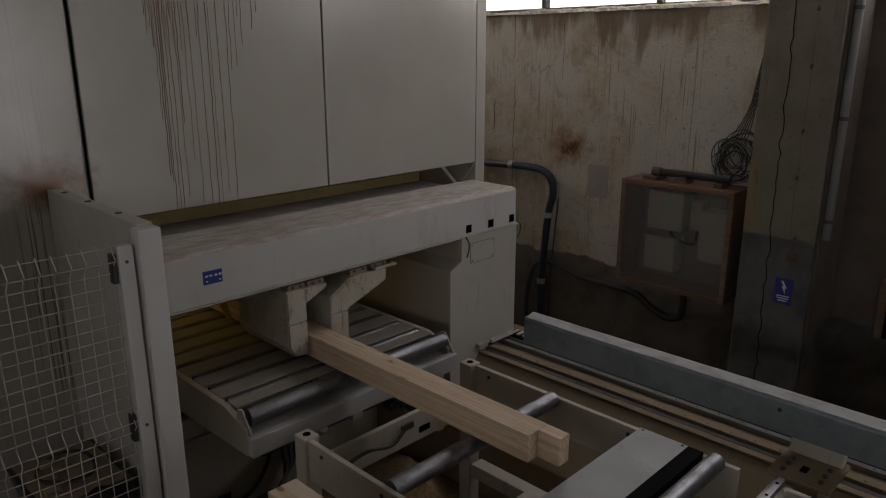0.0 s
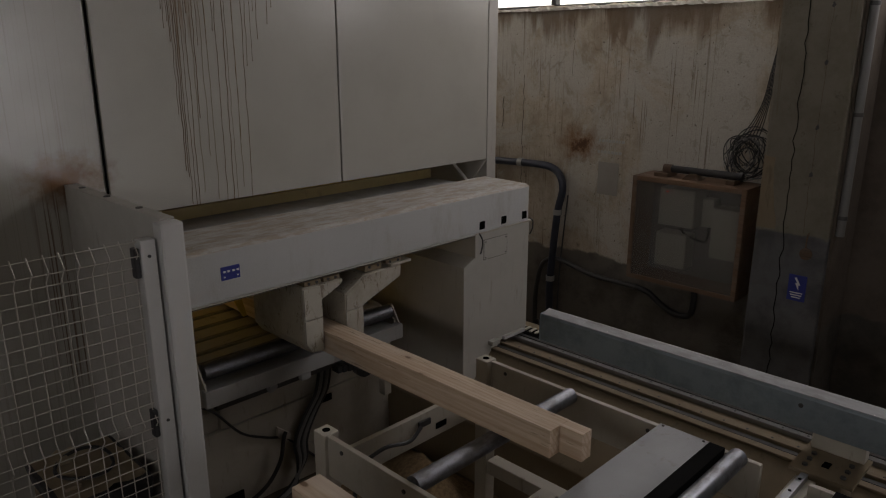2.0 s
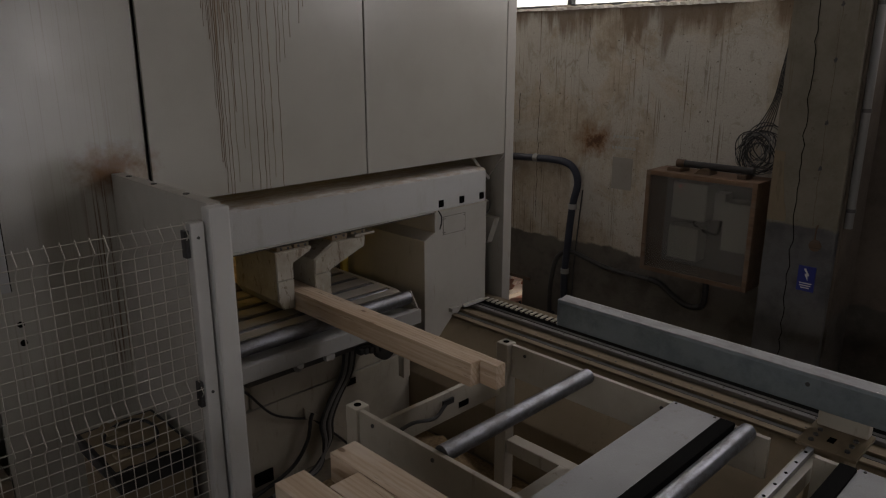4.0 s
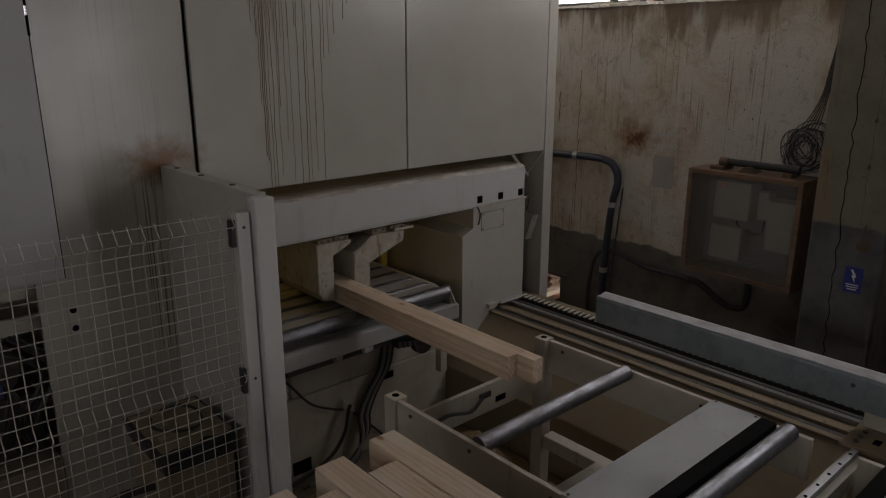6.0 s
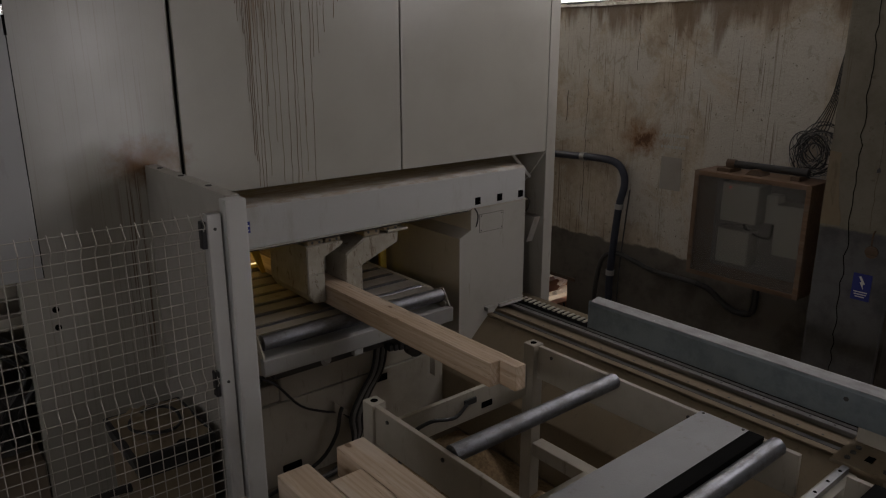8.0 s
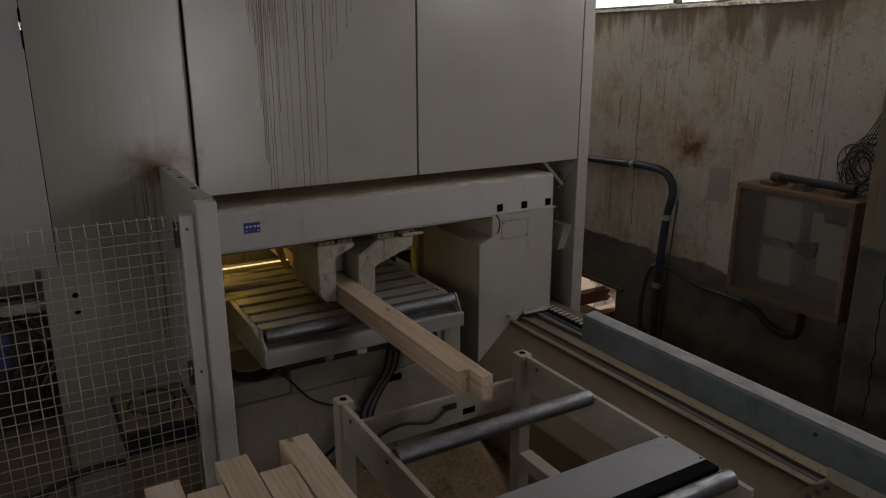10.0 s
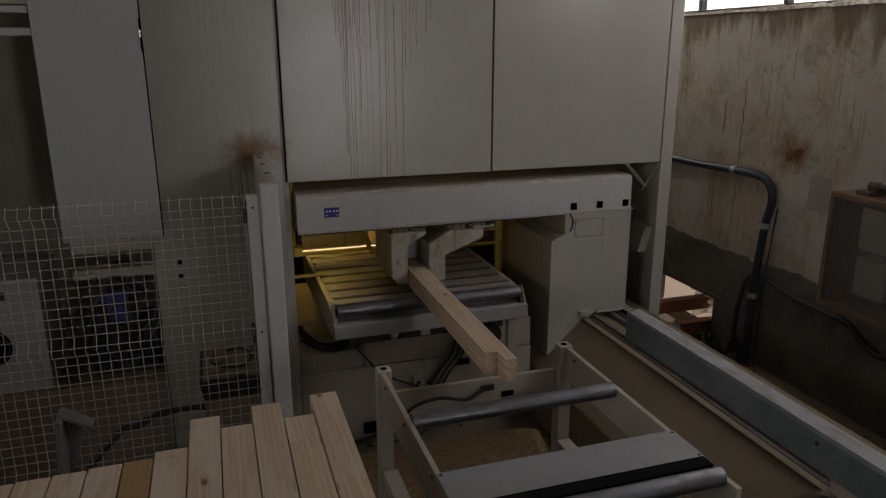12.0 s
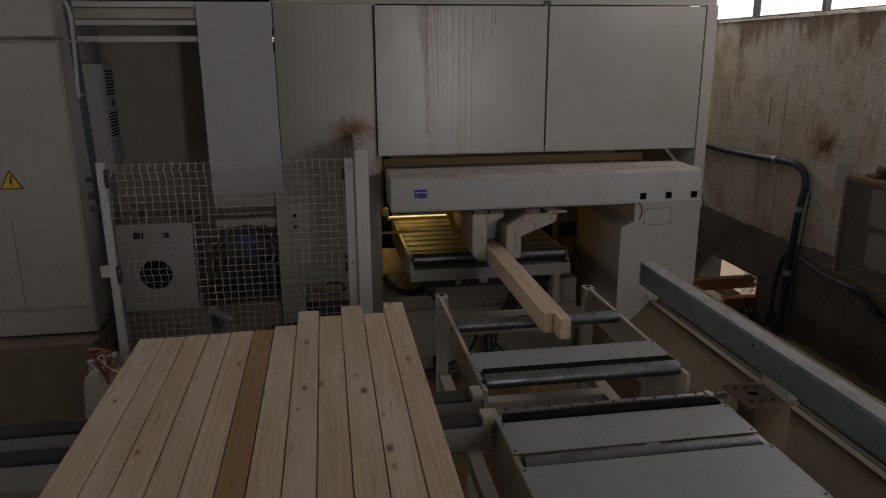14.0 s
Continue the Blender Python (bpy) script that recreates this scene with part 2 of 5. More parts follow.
def wood_material(name, light, dark, rough=0.62, along=1):
    """Planed softwood: long grain, growth bands, knots."""
    m = mat(name, light, rough)
    n = N(m)
    shift = n.t.nodes.new("ShaderNodeVectorMath")
    shift.operation = "SCALE"
    shift.inputs[0].default_value = (37.0, 61.0, 23.0)
    n.link(n.random(), shift.inputs["Scale"])
    s = [1.0, 1.0, 1.0]
    s[along] = 0.05
    p = n.pos(tuple(s), False, shift.outputs[0])
    grain = n.noise(p, 14, 3, 0.55, 1.2)
    rings = n.t.nodes.new("ShaderNodeTexWave")
    rings.wave_type, rings.rings_direction = "RINGS", "Y"
    for k, v in (("Scale", 13.0), ("Distortion", 2.5), ("Detail", 2.0), ("Detail Scale", 1.2)):
        rings.inputs[k].default_value = v
    n.link(p, rings.inputs["Vector"])
    fine = n.noise(p, 160, 3, 0.7)
    col = n.mix(n.ramp(grain, 0.38, 0.66, 0, 0.6), light, dark)
    col = n.mix(n.ramp(rings.outputs["Fac"], 0.45, 1.0, 0, 0.42), col, dark)
    col = n.mix(n.ramp(fine, 0.45, 0.75, 0, 0.3), col, tuple(0.6 * v for v in dark))
    tone = n.ramp(n.random(), 0, 1, 0, 0.5, False)
    col = n.mix(tone, col, tuple(0.7 * v for v in light))
    # greyer, planed-off patches and short torn grain
    q = [5.0, 5.0, 5.0]
    q[along] = 0.7
    pale = n.ramp(n.noise(n.pos(tuple(q), False, shift.outputs[0]), 1.0, 5, 0.65), 0.48, 0.62, 0, 0.55)
    col = n.mix(pale, col, tuple(0.62 * v + 0.38 * max(light) for v in light))
    q = [60.0, 60.0, 60.0]
    q[along] = 4.0
    torn = n.noise(n.pos(tuple(q), False, shift.outputs[0]), 1.0, 3, 0.6)
    col = n.mix(n.ramp(torn, 0.63, 0.72, 0, 0.75), col, tuple(0.5 * v for v in dark))
    k = [8.5, 8.5, 8.5]
    k[along] = 4.2
    v = n.t.nodes.new("ShaderNodeTexVoronoi")
    v.inputs["Scale"].default_value = 1.0
    n.link(n.pos(tuple(k), False, shift.outputs[0]), v.inputs["Vector"])
    some = n.t.nodes.new("ShaderNodeSeparateColor")
    n.link(v.outputs["Color"], some.inputs[0])
    size = n.ramp(some.outputs[0], 0.25, 1.0, 0.0, 1.0, False)
    knot = n.math("MULTIPLY", n.ramp(n.math("DIVIDE", v.outputs["Distance"], n.math("ADD", size, 0.15)), 0.10, 0.18, 0.8, 0), n.ramp(some.outputs[1], 0.30, 0.36))
    halo = n.math("MULTIPLY", n.ramp(v.outputs["Distance"], 0.12, 0.36, 0.55, 0), size)
    col = n.mix(halo, col, dark)
    col = n.mix(knot, col, (0.13, 0.065, 0.032))
    n.colour(col)
    n.bump(fine, 0.15, 0.001)
    return m


WOOD = wood_material("spruce", (0.64, 0.515, 0.39), (0.43, 0.295, 0.185))
WOOD_STAINED = wood_material("spruce_stained", (0.36, 0.235, 0.12), (0.27, 0.165, 0.075))
CUPBOARD = wood_material("varnished_old_wood", (0.21, 0.125, 0.075), (0.12, 0.07, 0.04), 0.6)
OLD_WOOD = wood_material("old_wood", (0.15, 0.095, 0.06), (0.085, 0.055, 0.035), 0.8)


def steel_material(name, c, rough, scratch=0.1, scale=(60, 2, 2), metal=1.0, worn=0.75):
    """Bare metal with wear bands across the given scale."""
    m = mat(name, c, rough, metal)
    n = N(m)
    f = n.noise(n.pos(scale, False), 1.0, 5, 0.65)
    n.rough(n.ramp(f, 0.3, 0.7, rough - scratch, rough + scratch))
    g = n.noise(n.pos(), 5, 6, 0.7)
    col = n.mix(n.ramp(g, 0.42, 0.68), c, tuple(worn * v for v in c))
    n.colour(n.mix(n.ramp(f, 0.5, 0.8, 0, 0.35), col, tuple(0.6 * v for v in c)))
    return m


def roller_material():
    """Bare roller steel, scuffed bright in places, dull and brownish in others."""
    m = mat("worn_roller_steel", (0.3, 0.31, 0.33), 0.38, 1.0)
    n = N(m)
    blot = n.noise(n.pos((3, 8, 8), False), 2.0, 6, 0.75)
    fine = n.noise(n.pos((30, 8, 8), False), 2.0, 4, 0.7)
    col = n.mix(n.ramp(blot, 0.42, 0.62), (0.23, 0.238, 0.265), (0.165, 0.165, 0.172))
    n.colour(n.mix(n.ramp(fine, 0.58, 0.72, 0, 0.4), col, (0.13, 0.12, 0.11)))
    n.rough(n.math("ADD", n.ramp(blot, 0.35, 0.65, 0.37, 0.52), n.ramp(fine, 0.4, 0.7, -0.03, 0.07)))
    n.bump(fine, 0.06, 0.001)
    return m


ROLLER = roller_material()
BRIGHT = steel_material("bright_steel", (0.34, 0.34, 0.35), 0.36, 0.05, (4, 2, 2))
GALV = steel_material("galvanised_sheet", (0.265, 0.315, 0.35), 0.46, 0.06, (2, 1, 2), 0.85)


def flange_material():
    """Dusty grey metal with small white chips."""
    m = mat("chipped_flange", (0.30, 0.295, 0.28), 0.6)
    n = N(m)
    dust = n.mix(n.ramp(n.noise(n.pos((3, 1, 1)), 6, 5), 0.4, 0.65), (0.37, 0.38, 0.395), (0.28, 0.28, 0.28))
    n.colour(n.mix(n.ramp(n.noise(n.pos((1, 0.5, 1)), 46, 4, 0.65), 0.66, 0.69), dust, (0.7, 0.69, 0.67)))
    n.bump(n.noise(n.pos(), 40, 4), 0.3, 0.003)
    return m


FLANGE = flange_material()
CHROME = mat("chrome", (0.8, 0.8, 0.8), 0.12, 1.0)
RUBBER = mat("black_rubber", (0.015, 0.015, 0.016), 0.8)
BRISTLE = mat("black_bristle", (0.008, 0.008, 0.008), 1.0, 0, 0.1)
BLACK = worn_paint("black_plastic", (0.02, 0.02, 0.022), (0.10, 0.08, 0.06), 0.4, 0.5)
BLUE = mat("blue_label", (0.02, 0.03, 0.22), 0.4)
WHITE = mat("white_print", (0.7, 0.7, 0.7), 0.5)
YELLOW_SIGN = mat("yellow_sign", (0.65, 0.40, 0.02), 0.5)
PLASTIC = worn_paint("grey_plastic_box", (0.40, 0.40, 0.38), amount=0.3)
NOTICE = worn_paint("faded_paper", (0.33, 0.31, 0.28), amount=0.6, rough=0.9)
WIRE = worn_paint("white_wire", (0.40, 0.375, 0.335), amount=0.5)
HOLE = mat("dark_hole", (0.004, 0.004, 0.004), 1.0, 0, 0)
BLUE_MOTOR = worn_paint("blue_motor_paint", (0.03, 0.05, 0.20), amount=0.5)
PIPE = worn_paint("dark_blue_pipe", (0.03, 0.036, 0.058), (0.10, 0.08, 0.06), 0.4, 0.45)
CABLE_BLUE = mat("dark_blue_cable", (0.035, 0.035, 0.065), 0.45)
LIGHT_CHAIN = mat("pale_chain_link", (0.5, 0.47, 0.4), 0.6)


def sawdust_material():
    m = mat("sawdust", (0.30, 0.21, 0.12), 1.0, 0, 0.1)
    n = N(m)
    n.colour(n.mix(n.ramp(n.noise(n.pos(), 30, 6, 0.7), 0.35, 0.65), (0.30, 0.215, 0.125), (0.18, 0.125, 0.075)))
    n.bump(n.noise(n.pos(), 70, 5, 0.8), 0.8, 0.01)
    return m


SAWDUST = sawdust_material()
MORTAR = worn_paint("window_lit_mortar", (0.74, 0.70, 0.64), (0.4, 0.33, 0.25), 0.5, 0.95, 0.6)
SAND = worn_paint("pale_sand", (0.46, 0.37, 0.27), (0.30, 0.22, 0.15), 0.5, 0.95, 0.5)


def dusty_material():
    """Painted steel under a coat of sawdust: dust lies on what faces up."""
    m = mat("dusty_paint", (0.45, 0.42, 0.35), 0.7)
    n = N(m)
    up = n.t.nodes.new("ShaderNodeSeparateXYZ")
    n.link(n.t.nodes.new("ShaderNodeNewGeometry").outputs["Normal"], up.inputs[0])
    f = n.math("MULTIPLY", n.ramp(up.outputs[2], 0.05, 0.5), n.ramp(n.noise(n.pos((2, 6, 6)), 3.0, 8, 0.7), 0.36, 0.6, 0.1, 0.9))
    scrape = n.math("MULTIPLY", n.ramp(up.outputs[2], 0.3, 0.7), n.ramp(n.noise(n.pos((2.5, 16, 4)), 2.0, 6, 0.75), 0.55, 0.64, 0, 0.7))
    body = n.mix(n.ramp(n.noise(n.pos((5, 5, 1.5)), 1.0, 6, 0.7), 0.5, 0.72, 0, 0.4), (0.47, 0.475, 0.47), (0.32, 0.29, 0.24))
    n.colour(n.mix(scrape, n.mix(f, body, (0.33, 0.275, 0.215)), (0.52, 0.49, 0.44)))
    n.bump(n.noise(n.pos(), 60, 5, 0.8), 0.4, 0.006)
    return m


DUSTY = dusty_material()
PLINTH = worn_paint("brown_plinth_paint", (0.19, 0.15, 0.11), (0.09, 0.065, 0.045), 0.6, 0.6, 0.4)
BED = worn_paint("dusty_bed_paint", (0.235, 0.187, 0.125), (0.11, 0.085, 0.055), 0.7, 0.8, 0.5)


def emitter(name, c, s):
    m = mat(name, (0, 0, 0), 1.0)
    b = m.node_tree.nodes["Principled BSDF"]
    b.inputs["Emission Color"].default_value = (*c, 1)
    b.inputs["Emission Strength"].default_value = s
    return m


YELLOW_GLOW = emitter("yellow_glow", (1.0, 0.82, 0.45), 1.6)
RED_LED = emitter("red_led", (1.0, 0.05, 0.03), 1.0)
DAYLIGHT = emitter("bright_daylight", (0.95, 0.97, 1.0), 3.0)
OUTSIDE = emitter("sunlit_yard", (1.0, 0.72, 0.48), 1.3)


def glass_material(name, c=(0.9, 0.92, 0.9), rough=0.05):
    m = mat(name, c, rough)
    m.node_tree.nodes["Principled BSDF"].inputs["Transmission Weight"].default_value = 1.0
    m.node_tree.nodes["Principled BSDF"].inputs["IOR"].default_value = 1.1
    return m


GLASS = glass_material("dusty_glass", (0.75, 0.74, 0.7), 0.12)
DIM_GLASS = glass_material("grimy_glass", (0.62, 0.60, 0.56), 0.2)
m = DIM_GLASS.node_tree.nodes["Principled BSDF"]
m.inputs["Transmission Weight"].default_value = 0.93
m.inputs["Base Color"].default_value = (0.66, 0.64, 0.60, 1)
FILM = glass_material("clear_film", (0.95, 0.92, 0.88), 0.3)
FILM.node_tree.nodes["Principled BSDF"].inputs["Transmission Weight"].default_value = 0.6

# ---- building helpers ----
ORIGIN = {}


def thing(name, base, label, category, group="", kind=""):
    ob = new(name)
    ob.empty_display_size = 0.1
    ob.location = ORIGIN[ob] = real(base)
    return tagged(ob, label, category, group, kind)


def part(name, bm, material, parent=None, label="", smooth=False, base=None):
    """Links a bmesh, built in places of the plan, as one mesh under a thing or part."""
    mesh = bpy.data.meshes.new(name)
    start = ORIGIN[parent] if parent is not None else Vector((0, 0, 0)) if base is None else real(base)
    for v in bm.verts:
        v.co = real(v.co) - start
    bmesh.ops.recalc_face_normals(bm, faces=bm.faces)
    bm.to_mesh(mesh)
    bm.free()
    if smooth:
        for f in mesh.polygons:
            f.use_smooth = True
        mesh.set_sharp_from_angle(angle=radians(38))
    mesh.materials.append(material)
    ob = new(name, mesh)
    if parent is not None:
        ob.parent = parent
    else:
        ob.location = start
    ORIGIN[ob] = start
    return tagged(ob, label)


def solo(name, bm, material, label, category, group="", kind="", smooth=False, base=None):
    """A thing or piece of the setting that is one mesh."""
    ob = part(name, bm, material, None, label, smooth, base)
    return tagged(ob, label, category, group, kind)


def box(x0, x1, y0, y1, z0, z1, bevel=0.0, bm=None):
    bm = bm or bmesh.new()
    m = Matrix.Translation(((x0 + x1) / 2, (y0 + y1) / 2, (z0 + z1) / 2)) @ Matrix.Diagonal((x1 - x0, y1 - y0, z1 - z0, 1))
    verts = bmesh.ops.create_cube(bm, size=1, matrix=m)["verts"]
    if bevel:
        edges = list({e for v in verts for e in v.link_edges})
        bmesh.ops.bevel(bm, geom=edges, offset=bevel, segments=2, affect="EDGES", profile=0.6)
    return bm


def rod(p0, p1, r, bm=None, seg=20, r2=None):
    bm = bm or bmesh.new()
    a, b = Vector(p0), Vector(p1)
    m = Matrix.Translation((a + b) / 2) @ (b - a).to_track_quat("Z", "Y").to_matrix().to_4x4()
    bmesh.ops.create_cone(bm, cap_ends=True, segments=seg, radius1=r, radius2=r if r2 is None else r2, depth=(b - a).length, matrix=m)
    return bm


def hose(points, r, bm=None, seg=10, steps=6):
    """A smooth round tube through the points."""
    bm = bm or bmesh.new()
    p = [Vector(q) for q in points]
    p = [2 * p[0] - p[1]] + p + [2 * p[-1] - p[-2]]
    line = []
    for i in range(1, len(p) - 2):
        for k in range(steps):
            u = k / steps
            a, b, c, d = p[i - 1:i + 3]
            line.append(0.5 * (2 * b + (c - a) * u + (2 * a - 5 * b + 4 * c - d) * u * u + (3 * b - a - 3 * c + d) * u ** 3))
    line.append(p[-2])
    side = None
    rings = []
    for i, q in enumerate(line):
        t = (line[min(i + 1, len(line) - 1)] - line[max(i - 1, 0)]).normalized()
        side = t.orthogonal().normalized() if side is None else (side - t * side.dot(t)).normalized()
        up = t.cross(side)
        rings.append([bm.verts.new(q + r * (math.cos(6.2832 * k / seg) * side + math.sin(6.2832 * k / seg) * up)) for k in range(seg)])
    for a, b in zip(rings, rings[1:]):
        for k in range(seg):
            bm.faces.new((a[k], a[(k + 1) % seg], b[(k + 1) % seg], b[k]))
    bm.faces.new(rings[0][::-1])
    bm.faces.new(rings[-1])
    return bm


def prism(outline, axis, a, b, bevel=0.0, bm=None):
    """An outline in the two other axes, drawn out along axis from a to b."""
    bm = bm or bmesh.new()

    def at(u, v, w):
        return {"x": (w, u, v), "y": (u, w, v), "z": (u, v, w)}[axis]

    lo = [bm.verts.new(at(u, v, a)) for u, v in outline]
    hi = [bm.verts.new(at(u, v, b)) for u, v in outline]
    n = len(lo)
    faces = [bm.faces.new(lo[::-1]), bm.faces.new(hi)]
    faces += [bm.faces.new((lo[i], lo[(i + 1) % n], hi[(i + 1) % n], hi[i])) for i in range(n)]
    if bevel:
        edges = list({e for f in faces for e in f.edges})
        bmesh.ops.recalc_face_normals(bm, faces=faces)
        bmesh.ops.bevel(bm, geom=edges, offset=bevel, segments=2, affect="EDGES", profile=0.6)
    return bm


def bolts(name, places, axis, parent, material, r=0.011, h=0.008):
    """One small disc or bolt head at each place."""
    d = {"x": Vector((1, 0, 0)), "y": Vector((0, 1, 0)), "z": Vector((0, 0, 1))}[axis]
    for p in places:
        part(name, rod(Vector(p) - d * h, Vector(p) + d * h, r, None, 8), material, parent)


# ---- the hall ----
def structure(name, bm, material, label, category):
    return solo(name, bm, material, label, category, kind="structure")


X0, X1, Y0, Y1, TOP = HALL
structure("floor", box(X0, X1, Y0, Y1, FLOOR - 0.3, FLOOR), FLOOR_MAT, "brown concrete hall floor strewn with sawdust", "floor")
structure("ceiling", box(X0, X1, Y0, Y1, TOP, TOP + 0.2), HALL_WALL, "plain dark hall ceiling", "ceiling")
# unseen west wall; its window band is added to carry the fill
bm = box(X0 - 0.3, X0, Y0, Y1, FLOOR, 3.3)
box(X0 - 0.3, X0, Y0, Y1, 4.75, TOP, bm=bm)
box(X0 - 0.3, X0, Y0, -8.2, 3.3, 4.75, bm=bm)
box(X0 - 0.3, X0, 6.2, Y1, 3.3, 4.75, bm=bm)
structure("wall_west", bm, HALL_WALL, "plain plastered hall wall with an added opening for fill light", "wall")
structure("backdrop_west", box(X0 - 0.8, X0 - 0.75, -9.0, 7.0, 2.6, 5.4), DAYLIGHT, "bright glowing sheet added behind the west opening", "daylight")
bm = box(X0, X1, Y1, Y1 + 0.3, FLOOR, 4.2)
box(X0, X1, Y1, Y1 + 0.3, 5.6, TOP, bm=bm)
box(X0, 2.0, Y1, Y1 + 0.3, 4.2, 5.6, bm=bm)
structure("wall_north", bm, HALL_WALL, "plain plastered hall wall with a high window", "wall")
structure("backdrop_north", box(1.5, X1, Y1 + 0.6, Y1 + 0.65, 3.9, 5.9), DAYLIGHT, "bright daylight outside the high window", "daylight")


def back_wall():
    """The closing wall behind, with a tall open doorway, and an unseen block added against its light."""
    bm = box(X0, 3.9, Y0 - 0.3, Y0, FLOOR, TOP)
    box(3.9, 5.4, Y0 - 0.3, Y0, 4.6, TOP, bm=bm)
    box(5.4, X1, Y0 - 0.3, Y0, FLOOR, TOP, bm=bm)
    structure("wall_south", bm, HALL_WALL, "plain plastered wall with a tall open doorway", "wall")
    structure("backdrop", box(3.2, 6.1, Y0 - 0.9, Y0 - 0.85, FLOOR, 5.2), DAYLIGHT, "bright daylight outside the open doorway", "daylight")
    structure("wall_side_room", box(5.5, X1, Y0, -0.6, FLOOR, TOP), HALL_WALL, "plain plastered block added out of view to shade the column", "wall")


back_wall()
SILL, HEAD = 3.30, 4.75
HOLE_Y0, HOLE_Y1, HOLE_Z0, HOLE_Z1 = 5.49, 6.95, -0.5, 0.025


def side_wall():
    """The wall with the window band above and a low opening near the machine's back."""
    bm = box(X1, X1 + 0.35, 1.9, HOLE_Y0, FLOOR, SILL)
    box(X1, X1 + 0.35, HOLE_Y1, Y1, FLOOR, SILL, bm=bm)
    box(X1, X1 + 0.35, HOLE_Y0, HOLE_Y1, HOLE_Z1, SILL, bm=bm)
    box(X1, X1 + 0.35, Y0, Y1, HEAD, TOP, bm=bm)
    box(X1, X1 + 0.35, Y0, -0.5, SILL, HEAD, bm=bm)
    box(X1, X1 + 0.35, 8.6, Y1, SILL, HEAD, bm=bm)
    wall = structure("wall_east", bm, WALL, "stained cream plaster wall with dark grey dado", "wall")
    structure("wall_east_dark", box(X1, X1 + 0.35, Y0, 1.9, FLOOR, SILL), DARK_WALL, "dark brown plaster wall past the column", "wall")
    # crumbling mortar along the sill, whitened in colour as if rimmed by window light
    bm = bmesh.new()
    rng = random.Random(4)
    n = 420
    pts = []
    for i in range(n + 1):
        y = -6 + 13 * i / n
        h = 0.006 + 0.035 * abs(noise.noise((y * 3.1, 0.3, 0))) + 0.03 * abs(noise.noise((y * 11, 1.3, 0))) + 0.014 * rng.random()
        pts.append((y, h))
    a = [bm.verts.new((X1 - 0.02 - 0.02 * rng.random(), y, SILL - 0.008 - 0.35 * h)) for y, h in pts]
    b = [bm.verts.new((X1 - 0.035 + 0.02 * rng.random(), y, SILL + 0.4 * h)) for y, h in pts]
    c = [bm.verts.new((X1 + 0.1, y, SILL + h)) for y, h in pts]
    for i in range(n):
        bm.faces.new((a[i], a[i + 1], b[i + 1], b[i]))
    debris = bmesh.new()
    low = [debris.verts.new(v.co) for v in b]
    high = [debris.verts.new(v.co) for v in c]
    for i in range(n):
        debris.faces.new((low[i], low[i + 1], high[i + 1], high[i]))
    part("sill_debris", debris, BED, wall, "brown dust and rubble on the sill")
    part("crumbling_sill", bm, MORTAR, wall, "crumbling mortar edge with window light in its pale colour")
    for y0, z0, z1, r in ((5.32, 2.6, 0.75, 0.006), (5.62, 2.35, 1.9, 0.009), (4.66, 3.2, 2.5, 0.004)):
        n = int((z0 - z1) / 0.06)
        pts = [(X1 - 0.001, y0 + 0.012 * rng.uniform(-1, 1), z0 - 0.06 * k) for k in range(n)]
        part("crack", hose(pts, r * 0.4, seg=5, steps=2), HOLE, wall, "dark plaster crack")
    structure("trim", prism([(X1 - 0.02, HOLE_Z1), (X1 + 0.36, HOLE_Z1), (X1 + 0.36, HOLE_Z1 + 0.04), (X1 - 0.02, HOLE_Z1 + 0.04)], "y", HOLE_Y0 - 0.12, HOLE_Y1, 0.004),
              OLD_WOOD, "dark wooden lintel board over the low opening", "trim")


side_wall()


def window_band():
    w = thing("window_1", (X1, 0, SILL), "steel-framed window band with white bright panes", "window", kind="structure")
    part("window_frame", box(X1 + 0.16, X1 + 0.22, -0.5, 8.6, SILL, SILL + 0.05, 0.004), STEEL_DARK, w)
    part("window_frame", box(X1 + 0.16, X1 + 0.22, -0.5, 8.6, HEAD - 0.05, HEAD, 0.004), STEEL_DARK, w)
    for i in range(14):
        y = 5.06 + 1.39 * (i - 4)
        if -0.5 < y < 8.5:
            part("mullion", box(X1 + 0.15, X1 + 0.23, y - 0.03, y + 0.03, SILL + 0.05, HEAD - 0.05, 0.004), STEEL_DARK, w)
            glass = part("pane", box(X1 + 0.185, X1 + 0.19, y + 0.03, min(y + 1.36, 8.6), SILL + 0.05, HEAD - 0.05), GLASS, w)
            glass.visible_shadow = False
    structure("backdrop_window", box(X1 + 0.7, X1 + 0.75, -1.5, 10, 2.6, 5.4), DAYLIGHT, "bright overcast daylight outside the windows", "daylight")


window_band()


